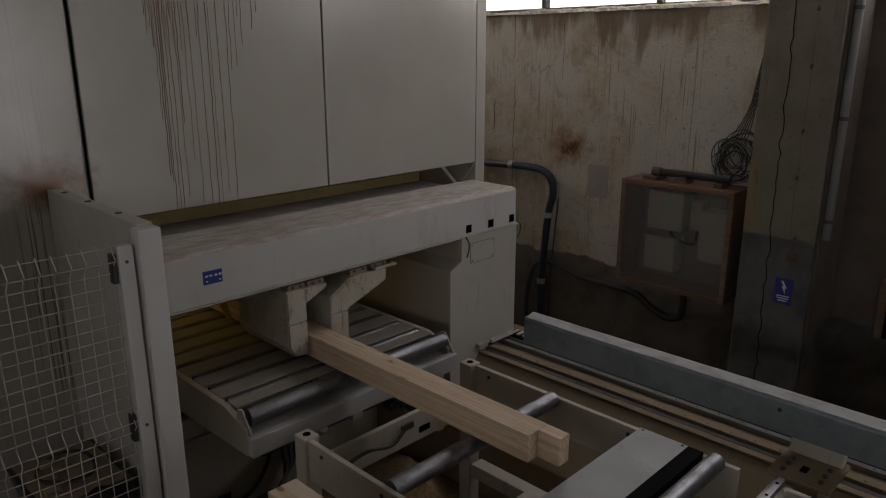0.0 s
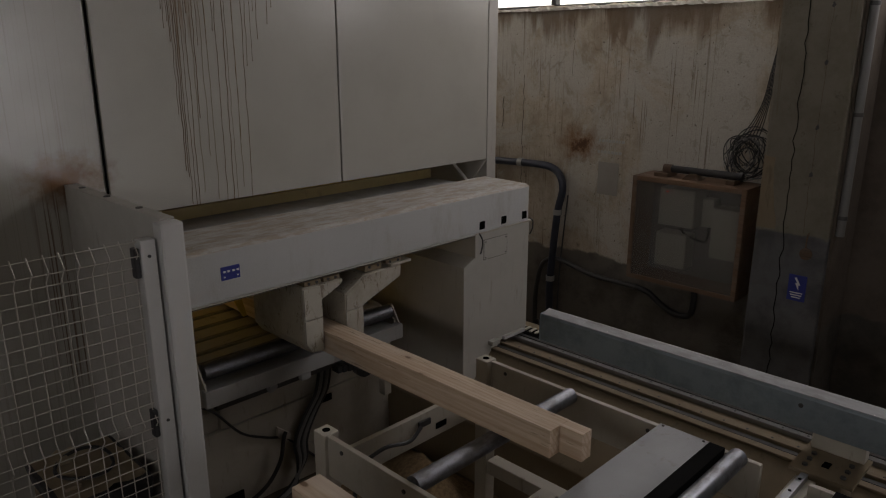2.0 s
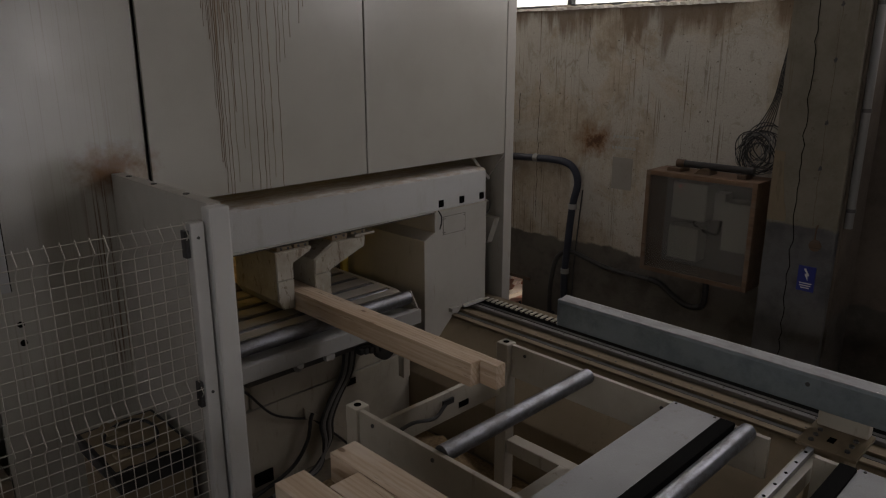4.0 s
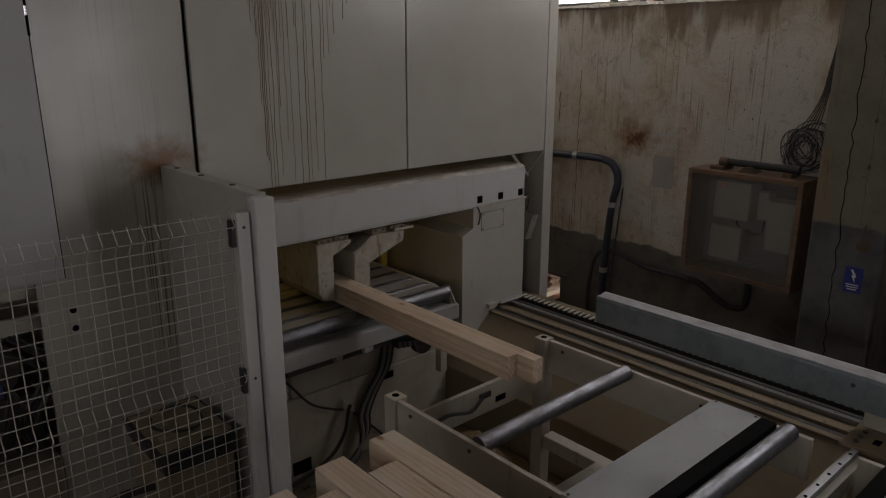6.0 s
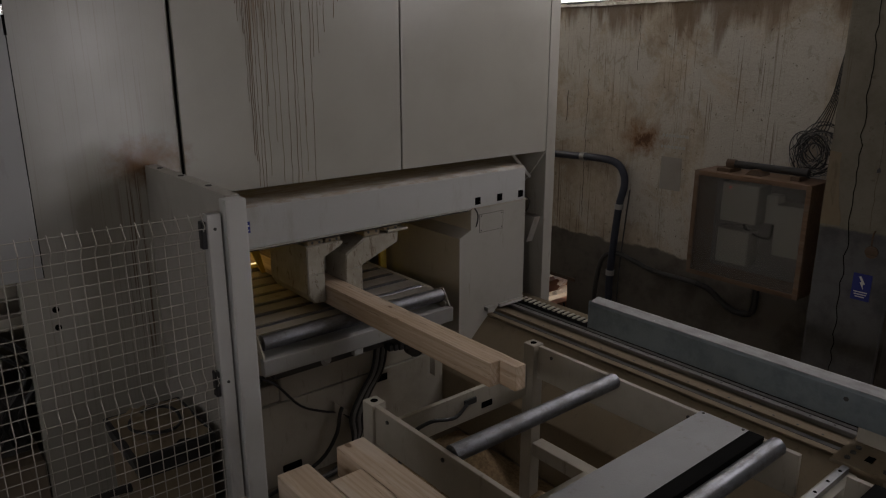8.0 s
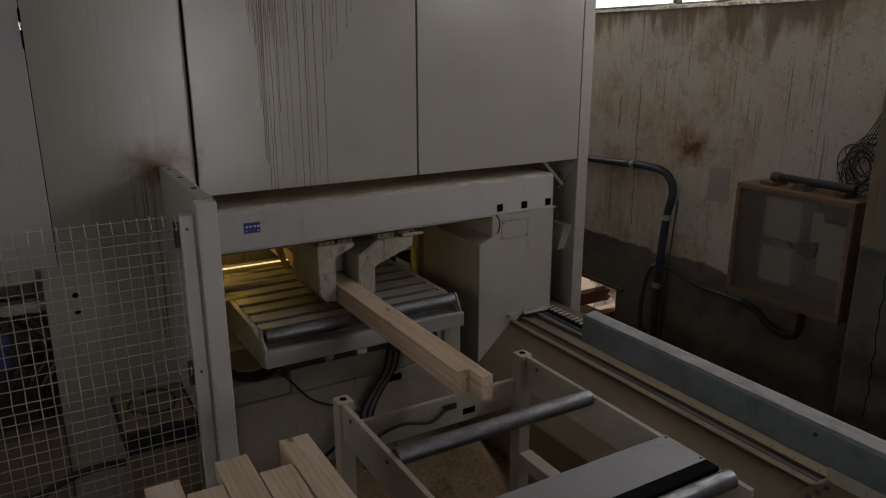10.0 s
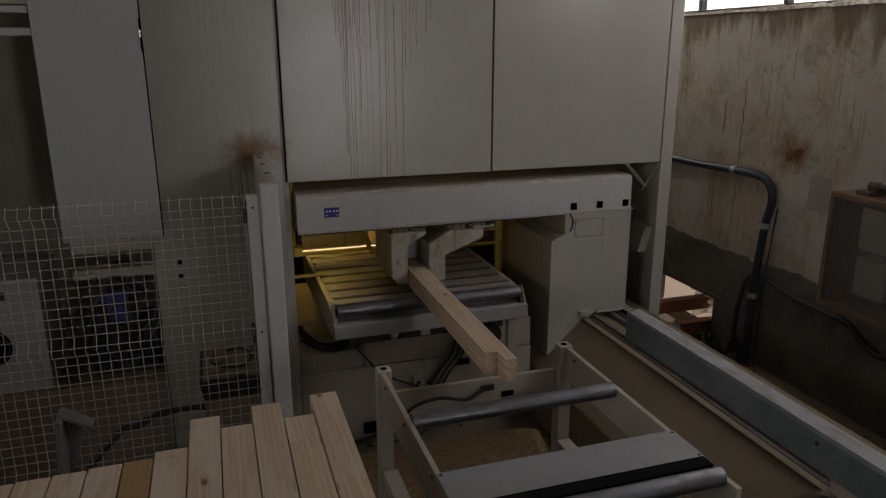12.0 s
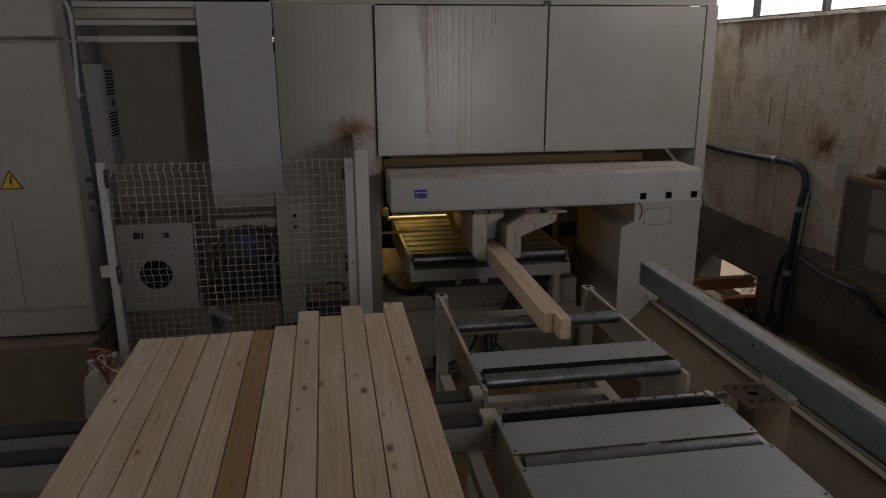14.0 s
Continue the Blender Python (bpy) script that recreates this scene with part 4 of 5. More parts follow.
    part("thick_hose", hose([(2.60, 4.42, 0.03), (2.565, 4.40, -0.012), (2.525, 4.40, -0.177), (2.398, 4.40, -0.334), (2.183, 4.40, -0.42), (1.9, 4.38, -0.465)], 0.016, seg=8), BLACK, t, "", True)


housing()


def guard_wall():
    """The short sheet wall that ends the fence, with its folded front."""
    t = thing("guard_wall", (1.31, 3.8, FLOOR), "beige sheet-metal guard wall beside the gate", "guard wall")
    part("sheet", box(1.29, 1.365, 3.252, PY - 0.003, FLOOR, 2.130, 0.006), PAINT, t)
    part("front_fold", box(1.255, 1.366, 3.165, 3.25, FLOOR, 2.122, 0.012), PAINT_WHITE, t)
    bolts("cap_bolt", [(1.328, y, 2.131) for y in (3.55, 3.95, 4.3)], "z", t, STEEL_DARK, 0.018, 0.004)


guard_wall()


def gate():
    t = thing("mesh_gate", (0.2, 3.25, FLOOR), "white welded wire mesh fence gate with folds", "fence")
    part("post", box(1.172, 1.242, 3.200, 3.262, FLOOR, 2.055, 0.006), PAINT_WHITE, t)
    p = part("post", box(-0.775, -0.715, 3.22, 3.28, FLOOR, 2.075, 0.005), PAINT_WHITE, t)

    def fold(z):
        for c in (2.0, 1.17, 0.34):
            if abs(z - c) < 0.06:
                return -0.052 * (1 - abs(z - c) / 0.06)
        return 0.0

    r = 0.0027
    for i in range(40):
        z = 2.047 - 0.0615 * i
        y = 3.25 + fold(z)
        part("wire", rod((-0.712, y, z), (1.170, y, z), r, None, 5), WIRE, t)
    ks = sorted(set([-0.37, 2.06] + [c + d for c in (2.0, 1.17, 0.34) for d in (-0.06, 0, 0.06)]))
    for i in range(31):
        x = -0.69 + 0.0615 * i
        bm = bmesh.new()
        for a, b in zip(ks, ks[1:]):
            rod((x, 3.245 + fold(a), a), (x, 3.245 + fold(b), b), r, bm, 5)
        part("wire", bm, WIRE, t)
    for z in (1.93, 1.13, 0.30):
        part("clamp", box(1.146, 1.171, 3.215, 3.262, z - 0.05, z + 0.09, 0.006), BLACK, t, "black plastic clamp")
        part("clamp", box(-0.722, -0.69, 3.215, 3.265, z - 0.06, z + 0.09, 0.006), BLACK, t, "black plastic clamp")
    bolts("screw", [(1.207, 3.199, z) for z in (1.98, 1.16)], "y", t, STEEL_DARK, 0.008, 0.004)


gate()


def left_bay():
    """The open bay behind the gate: rails, cooler, fan box, motor."""
    t = thing("bay_frame", (-0.7, 4.4, FLOOR), "cream steel rails above an open machine bay", "machine frame")
    part("rail", box(-1.3, -0.095, 4.36, 4.44, 3.01, 3.06, 0.004), PAINT_WHITE, t)
    part("rail", box(-1.3, -0.095, 4.36, 4.44, 3.155, 3.20, 0.004), PAINT_WHITE, t)
    part("rail", box(-1.3, -0.095, 4.37, 4.44, 3.21, 3.30, 0.004), PAINT_CREAM, t)
    part("rail", box(-1.3, -0.095, 4.36, 4.44, 3.31, 3.36, 0.004), PAINT_WHITE, t)
    part("back_sheet", box(-1.3, 1.5, 5.6, 5.63, FLOOR, 3.40), PAINT_CREAM, t, "dim beige back sheet")
    part("shelf_beam", box(-0.1, 0.56, 4.62, 4.75, 1.40, 1.55, 0.006), PAINT_CREAM, t)
    part("shelf_beam", box(-0.12, 0.57, 4.66, 4.75, 1.18, 1.26, 0.006), PAINT_CREAM, t)
    t = thing("cooling_unit", (-1.0, 4.6, 1.9), "slim grey cabinet cooling unit with vents", "cooling unit")
    part("body", box(-1.204, -1.042, 4.55, 4.66, 1.75, 2.815, 0.008), PAINT_GREY, t)
    part("seam", box(-1.200, -1.046, 4.662, 4.67, 1.755, 2.81), HOLE, t, "dark joint")
    part("rear_cover", box(-1.204, -1.042, 4.672, 5.05, 1.75, 2.812, 0.012), PAINT_GREY, t)
    for base in (2.52, 2.12):
        for i in range(8):
            z = base + 0.031 * i
            part("vent_slot", box(-1.046, -1.039, 4.74, 5.0, z, z + 0.015), HOLE, t)
    part("badge", box(-1.044, -1.038, 4.86, 4.97, 2.41, 2.47), BLACK, t)
    t = thing("fan_box", (-0.7, 4.8, 0.38), "pale grey switch box with a round fan opening", "switch box")
    part("body", box(-1.06, -0.33, 4.5, 5.2, 0.38, 1.28, 0.012), PAINT_GREY, t)
    part("fan_hole", rod((-0.72, 4.49, 0.76), (-0.72, 4.515, 0.76), 0.155, seg=32), HOLE, t)
    for k in range(4):
        ring = [(-0.72 + 0.035 * (k + 1) * math.cos(a * 0.5236), 4.487, 0.76 + 0.035 * (k + 1) * math.sin(a * 0.5236)) for a in range(13)]
        part("fan_guard", hose(ring, 0.003, seg=4, steps=2), STEEL_DARK, t)
    part("label", box(-0.9, -0.8, 4.494, 4.502, 1.13, 1.21), BLACK, t)
    part("label", box(-0.62, -0.56, 4.494, 4.502, 1.13, 1.19), BLACK, t)
    t = thing("electric_motor", (0.15, 4.75, 0.38), "blue electric motor among dark hoses", "motor")
    part("casing", rod((0.17, 4.6, 1.0), (0.17, 5.1, 1.0), 0.2, seg=24), STEEL_DARK, t, "", True)
    part("terminal_box", box(0.08, 0.26, 4.52, 4.66, 0.86, 1.1, 0.012), BLUE_MOTOR, t, "blue terminal box")
    part("foot", box(-0.1, 0.45, 4.62, 5.0, 0.38, 0.8, 0.01), STEEL_DARK, t)
    rng = random.Random(6)
    for i in range(9):
        x = -0.12 + 0.08 * i
        pts = [(x, 4.55 + 0.1 * rng.random(), 0.45), (x + rng.uniform(-0.1, 0.1), 4.5, 0.7), (x + rng.uniform(-0.12, 0.12), 4.52, 0.95), (0.17 + rng.uniform(-0.2, 0.2), 4.58, 1.2)]
        part("hose", hose(pts, rng.uniform(0.012, 0.024), seg=7, steps=4), BLACK, t, "", True)
    t = thing("oil_tray", (0.95, 3.95, FLOOR), "cream crate with black tray lid by the wall", "crate")
    part("crate", box(0.80, 1.21, 3.56, 4.10, FLOOR, 0.565, 0.012), BED, t)
    tray = part("tray", prism([(0.775, 0.70), (0.80, 0.567), (1.215, 0.567), (1.235, 0.70)], "y", 3.53, 4.13, 0.012), BLACK, t, "black plastic tray")
    bm = bmesh.new()
    rows = [[bm.verts.new((0.80 + 0.41 * u / 12, 3.56 + 0.54 * v / 12, 0.703 + 0.035 * max(0, noise.fractal((u * 0.45, v * 0.45, 2.0), 1.0, 2.0, 4)))) for u in range(13)] for v in range(13)]
    for v in range(12):
        for u in range(12):
            bm.faces.new((rows[v][u], rows[v][u + 1], rows[v + 1][u + 1], rows[v + 1][u]))
    part("dust_layer", bm, BED, tray, "dusty top", True)
    part("ring", hose([(1.0 + 0.14 * math.cos(k * 0.5236), 3.86 + 0.17 * math.sin(k * 0.5236), 0.722 + 0.01 * math.sin(k)) for k in range(13)], 0.010, seg=6, steps=3), BLACK, tray, "coiled black hose")
    for k in range(3):
        y = 3.66 + 0.14 * k
        part("scrap", box(0.84 + 0.03 * k, 0.92 + 0.02 * k, y, y + 0.06, 0.712, 0.735, 0.006), BED, tray)
    t = thing("floor_hose", (0.3, 3.5, FLOOR), "black hose lying on the floor behind the gate", "hose")
    part("hose", hose([(-0.5, 3.72, FLOOR + 0.03), (0.154, 3.75, 0.261), (0.318, 3.75, 0.338), (0.551, 3.75, 0.423), (0.850, 3.75, 0.408), (1.088, 3.75, 0.321), (1.0, 3.5, -0.30), (1.05, 3.45, FLOOR + 0.03)], 0.025, seg=8), BLACK, t, "", True)
    t = thing("metal_bracket", (-0.05, 3.0, 0.5), "bent grey sheet bracket standing by the timber", "bracket")
    part("plate", prism([(-0.09, FLOOR), (-0.05, FLOOR), (0.035, 0.845), (0.005, 0.86)], "y", 2.93, 3.10, 0.006), DUCT, t)
    part("flap", prism([(0.006, 0.862), (0.03, 0.874), (0.19, 0.772), (0.176, 0.752)], "y", 2.985, 3.09, 0.005), DUCT, t)
    part("web", prism([(0.03, 0.84), (0.13, 0.775), (0.09, 0.60), (-0.01, 0.35)], "y", 3.085, 3.10, 0.003), DUCT, t)


left_bay()


def cabinet():
    """Tall electrical cabinet past the fence."""
    x1, y0 = -1.215, 4.1
    t = thing("electrical_cabinet", (x1 - 0.7, y0 + 0.4, FLOOR), "tall beige electrical cabinet with a warning triangle", "cabinet")
    part("body", box(x1 - 1.6, x1, y0 + 0.03, 5.3, 0.33, 3.45, 0.01), CABINET, t)
    part("door", box(x1 - 1.58, x1 - 0.01, y0, y0 + 0.025, 0.60, 3.00, 0.008), CABINET, t, "plain beige door")
    part("upper_panel", box(x1 - 1.58, x1 - 0.01, y0, y0 + 0.025, 3.05, 3.42, 0.008), CABINET, t)
    part("drip_rail", rod((x1 - 1.6, y0 - 0.01, 3.035), (x1 + 0.06, y0 - 0.01, 3.035), 0.009), BRIGHT, t, "bright rail")
    part("lower_panel", box(x1 - 1.58, x1 - 0.01, y0, y0 + 0.025, 0.34, 0.575, 0.008), CABINET, t)
    part("plinth", prism([(y0 - 0.22, 0.31), (y0 + 0.6, 0.31), (y0 + 0.6, FLOOR), (y0 - 0.12, FLOOR)], "x", x1 - 1.6, x1 + 0.02, 0.01), PLINTH, t, "dark brown sloped plinth")
    part("door_joint", box(x1 - 0.60, x1 - 0.596, y0 - 0.001, y0 + 0.002, 0.60, 1.45), HOLE, t)
    part("door_stud", rod((x1 - 0.03, y0 - 0.012, 2.0), (x1 - 0.03, y0, 2.0), 0.012, seg=10), BRIGHT, t)
    c = (x1 - 0.55, 1.80)
    tri = part("warning_triangle", prism([(c[0] - 0.1, c[1] - 0.06), (c[0] + 0.1, c[1] - 0.06), (c[0], c[1] + 0.115)], "y", y0 - 0.004, y0 - 0.001), BLACK, t, "yellow warning triangle")
    part("triangle_field", prism([(c[0] - 0.082, c[1] - 0.049), (c[0] + 0.082, c[1] - 0.049), (c[0], c[1] + 0.094)], "y", y0 - 0.008, y0 - 0.005), YELLOW_SIGN, tri)
    part("flash", prism([(c[0] + 0.005, c[1] + 0.06), (c[0] + 0.02, c[1] + 0.06), (c[0] + 0.006, c[1] + 0.02), (c[0] + 0.02, c[1] + 0.022), (c[0], c[1] - 0.035), (c[0] + 0.0, c[1] + 0.0), (c[0] - 0.014, c[1] - 0.002)], "y", y0 - 0.012, y0 - 0.009), BLACK, tri)
    xc = -1.17
    t = thing("cabinet_conduit", (xc + 0.05, y0 + 0.02, 1.5), "bright steel conduit with dark cables beside the cabinet", "conduit")
    part("conduit", hose([(xc - 0.02, y0 - 0.04, 3.50), (xc + 0.05, y0 + 0.0, 3.36), (xc + 0.083, y0 + 0.02, 3.24), (xc + 0.084, y0 + 0.02, 3.03), (xc + 0.075, y0 + 0.02, 2.80), (xc + 0.061, y0 + 0.02, 2.56)], 0.016, seg=10), PAINT_GREY, t, "", True)
    part("elbow", rod((xc + 0.062, y0 + 0.02, 2.53), (xc + 0.061, y0 + 0.02, 2.57), 0.022, seg=12), BRIGHT, t, "bright conduit end")
    part("clip", box(xc + 0.05, xc + 0.16, y0 + 0.015, y0 + 0.03, 3.005, 3.02, 0.002), BRIGHT, t)
    part("clip", box(xc + 0.04, xc + 0.12, y0 + 0.015, y0 + 0.03, 2.55, 2.56, 0.002), BRIGHT, t)
    for k in range(4):
        d = 0.016 * k
        part("cable", hose([(xc + 0.03 + d, y0 + 0.06, 3.42), (xc + 0.04 + d, y0 + 0.06, 3.2), (xc + 0.05 + d, y0 + 0.06, 2.84), (xc + 0.075 + d * 0.8, y0 + 0.06, 2.0), (xc + 0.09 + 0.5 * d, y0 + 0.06, 1.2), (xc + 0.10, y0 + 0.05, 0.4), (xc + 0.06, y0 - 0.02 - d, FLOOR + 0.03)], 0.011, seg=7), CABLE_BLUE, t, "dark blue cable", True)
    for z, w in ((1.62, 0.05), (1.50, 0.04), (1.78, 0.035)):
        part("junction", box(xc + 0.03, xc + 0.03 + w * 2, y0 + 0.0, y0 + 0.05, z, z + w * 1.4, 0.008), STEEL_DARK, t, "small dark junction box")
    part("cable_sleeve", box(xc + 0.05, xc + 0.13, y0 + 0.0, y0 + 0.045, 0.87, 0.98, 0.008), WHITE, t, "white cable sleeve")
    t = thing("barrier_tape", (-0.95, 3.2, 0.3), "crumpled red and white barrier tape on a sack", "tape")
    part("sack", prism([(-1.12, FLOOR), (-0.72, FLOOR), (-0.74, 0.25), (-0.86, 0.42), (-1.05, 0.3)], "y", 3.05, 3.45, 0.05), PAINT_CREAM, t, "pale lumpy sack", True)
    rng = random.Random(17)
    for k in range(9):
        a = rng.uniform(0, 6.28)
        pts = [(-0.86 + 0.05 * math.cos(a), 3.05, 0.34 + 0.02 * k), (-0.86 + 0.11 * math.cos(a), 3.03 + 0.02 * math.sin(a), 0.42 + 0.02 * k), (-0.84 + 0.09 * math.sin(a), 3.02, 0.50 + rng.uniform(-0.05, 0.06)), (-0.80 + 0.05 * math.cos(a), 3.03, 0.36 + rng.uniform(-0.1, 0.1))]
        part("tape", hose(pts, rng.uniform(0.006, 0.012), seg=4, steps=4), ORANGE if k % 3 else WHITE, t, "red tape" if k % 3 else "white tape")


cabinet()


# ---- the guide bed on the machine's far side ----
def guide_bed():
    t = thing("guide_bed", (4.4, 1.5, FLOOR), "dusty steel guide bed with bolted rails", "machine bed")
    outline = [(3.72, FLOOR), (4.95, FLOOR), (4.95, 0.43), (4.20, 0.43), (3.74, 0.0)]
    part("bed", prism(outline, "y", -4.0, 6.4, 0.012), BED, t, "bed covered in sawdust")
    part("edge_strip", box(4.20, 4.26, -4.0, 6.4, 0.432, 0.452, 0.006), BED, t)
    part("cover_strip", box(4.275, 4.32, -4.0, 6.4, 0.431, 0.445, 0.004), STEEL_DARK, t)
    for x, m in ((4.35, BED), (4.53, DUCT)):
        part("rail", box(x - 0.025, x + 0.025, -4.0, 6.4, 0.432, 0.468, 0.005), m, t, "bolted guide rail")
        bolts("rail_bolt", [(x, -1.9 + 0.16 * i, 0.468) for i in range(40)], "z", t, STEEL_DARK, 0.008, 0.002)
    part("rack", box(4.585, 4.625, -4.0, 6.4, 0.432, 0.46, 0.004), STEEL_DARK, t, "dark gear rack")
    c = thing("energy_chain", (4.68, 3.0, 0.435), "black energy chain with pale cross links", "cable chain")
    part("side_band", box(4.635, 4.645, -1.0, 5.6, 0.432, 0.486, 0.003), RUBBER, c)
    part("side_band", box(4.722, 4.732, -1.0, 5.6, 0.432, 0.486, 0.003), RUBBER, c)
    for i in range(110):
        y = -0.98 + 0.06 * i
        part("link", box(4.640, 4.727, y, y + 0.026, 0.487, 0.499), LIGHT_CHAIN, c)


guide_bed()


def stop_rail():
    """Galvanised channel that stands beside the roller track, on a bolted bracket."""
    t = thing("side_stop", (3.75, 0.5, 0.93), "long galvanised sheet channel along the roller track", "guide rail")
    part("channel", prism([(3.672, 0.945), (3.672, 1.118), (3.682, 1.132), (3.745, 1.150), (3.765, 1.150), (3.765, 0.945)], "y", -4.0, 2.83, 0.003), GALV, t)
    part("top_flange", prism([(3.683, 1.136), (3.746, 1.154), (3.764, 1.154), (3.764, 1.1505), (3.745, 1.1505), (3.683, 1.1325)], "y", -4.0, 2.828), FLANGE, t, "dusty top flange with white chips")
    part("end_flange", box(3.669, 3.768, 2.831, 2.838, 0.943, 1.140, 0.002), GALV, t)
    bolts("channel_bolt", [(3.671, y, 1.075) for y in (1.13, -1.2)], "x", t, STEEL_DARK, 0.013, 0.004)
    for y in (0.95, -1.6):
        b = thing("rail_bracket", (3.7, y, 0.4), "greasy bolted steel bracket carrying the side stop", "bracket", "brackets of the side stop")
        part("top_plate", box(3.46, 3.80, y - 0.16, y + 0.14, 0.815, 0.835, 0.004), BED, b)
        part("rear_plate", box(3.72, 3.80, y - 0.14, y + 0.12, 0.836, 0.944, 0.01), PAINT_CREAM, b)
        part("leg", box(3.55, 3.80, y - 0.09, y + 0.09, 0.1, 0.815, 0.01), BED, b)
        bolts("plate_bolt", [(3.46 + dx, y + dy, 0.838) for dx in (0.06, 0.13, 0.2) for dy in (-0.1, 0.08)], "z", b, STEEL_DARK, 0.014, 0.008)
        part("slot", box(3.56, 3.62, y - 0.02, y + 0.015, 0.834, 0.838), HOLE, b)


stop_rail()


# ---- the fixed roller track ----
XL, XR = 1.915, 3.275      # outer faces of the side plates


def roller(parent, y, x0, x1, z=0.905, r=0.048):
    bm = rod((x0, y, z), (x1, y, z), r, seg=32)
    ob = part("roller", bm, ROLLER, parent, "worn steel roller", True)
    part("axle", rod((x0 - 0.025, y, z), (x1 + 0.025, y, z), 0.016, seg=10), STEEL_DARK, ob)
    return ob


def track_front():
    t = thing("roller_track", (2.6, 2.0, FLOOR), "cream steel roller track section with two rollers", "roller conveyor", "roller track sections")
    for x, a, b in ((XL, 0, 0.03), (XR, -0.03, 0)):
        part("side_plate", box(x + a, x + b, 1.15, 2.93, 0.66, 0.897, 0.004), PAINT_CREAM, t)
        s = 1 if a == 0 else -1
        part("post", box(min(x - 0.02 * s, x + 0.075 * s), max(x - 0.02 * s, x + 0.075 * s), 2.90, 3.0, FLOOR, 0.906, 0.008), PAINT_CREAM, t, "square post with a top hole")
        part("post_hole", rod((x + 0.028 * s, 2.95, 0.90), (x + 0.028 * s, 2.95, 0.908), 0.022, seg=16), HOLE, t)
        part("leg", box(min(x, x + 0.08 * s), max(x, x + 0.08 * s), 1.6, 1.68, FLOOR, 0.66, 0.008), PAINT_CREAM, t)
        part("base_tube", box(min(x - 0.01 * s, x + 0.09 * s), max(x - 0.01 * s, x + 0.09 * s), 0.2, 2.875, 0.10, 0.20, 0.008), PAINT_CREAM, t)
        bolts("plate_bolt", [(x + q * s, y, 0.85) for y in (2.78, 2.3, 1.76) for q in (0.0305, -0.0005)], "x", t, STEEL_DARK, 0.012, 0.006)
    part("cross_beam", box(XL + 0.08, XR - 0.08, 2.955, 2.99, 0.52, 0.72, 0.006), PAINT_CREAM, t)
    part("cross_beam", box(XL + 0.08, XR - 0.08, 2.3, 2.42, 0.10, 0.20, 0.008), PAINT_CREAM, t)
    part("cable_slot", box(2.78, 2.87, 2.949, 2.957, 0.57, 0.61), HOLE, t)
    part("sensor", box(2.62, 2.72, 2.935, 2.95, 0.64, 0.68, 0.004), BLACK, t, "black sensor with cable")
    part("sensor_cable", hose([(2.62, 2.92, 0.66), (2.5, 2.9, 0.62), (2.3, 2.9, 0.66), (2.1, 2.88, 0.62), (2.0, 2.8, 0.5)], 0.012, seg=8), BLACK, t, "", True)
    roller(t, 2.272, XL + 0.035, XR - 0.035, 0.880)
    roller(t, 1.262, XL + 0.035, XR - 0.035, 0.900)
    part("cover_plate", box(XL, XR, 1.42, 1.705, 0.898, 0.905, 0.002), TRACK_COVER, t, "scratched grey cover plate")
    part("brush", box(XL + 0.05, XR - 0.02, 1.335, 1.419, 0.865, 0.918, 0.004), BRISTLE, t, "black brush strip")
    bolts("cover_screw", [(x, y, 0.906) for x in (XL + 0.02, XR - 0.02) for y in (1.45, 1.68)], "z", t, STEEL_DARK, 0.008, 0.003)


track_front()


def track_rear():
    t = thing("roller_track", (2.6, -0.8, FLOOR), "grey roller track section with cover plates", "roller conveyor", "roller track sections")
    for x, a, b in ((XL - 0.01, 0, 0.03), (XR, -0.03, 0)):
        part("side_plate", box(x + a, x + b, -3.6, 0.93, 0.62, 0.895, 0.004), PAINT_CREAM, t)
        for y in (0.5, -1.5, -3.3):
            part("leg", box(x + a, x + b, y, y + 0.08, FLOOR, 0.62, 0.006), PAINT_CREAM, t)
    part("brush", box(XL + 0.03, XR - 0.03, 0.732, 0.81, 0.86, 0.918, 0.004), BRISTLE, t, "black brush strip")
    edges = [(0.405, 0.73), (-0.20, 0.28), (-0.95, -0.32), (-1.7, -1.07), (-2.45, -1.82), (-3.2, -2.57)]
    for i, (a, b) in enumerate(edges):
        part("cover_plate", box(XL - 0.01, XR, a, b, 0.897, 0.905, 0.002), TRACK_COVER, t, "scratched grey cover plate")
        bolts("cover_screw", [(x, q, 0.906) for x in (XL + 0.012, XR - 0.02) for q in (a + 0.03, b - 0.03)], "z", t, STEEL_DARK, 0.008, 0.003)
    for y in (0.342, -0.26, -1.01, -1.76, -2.51):
        roller(t, y, XL + 0.035, XR - 0.045, 0.875, 0.045)


track_rear()


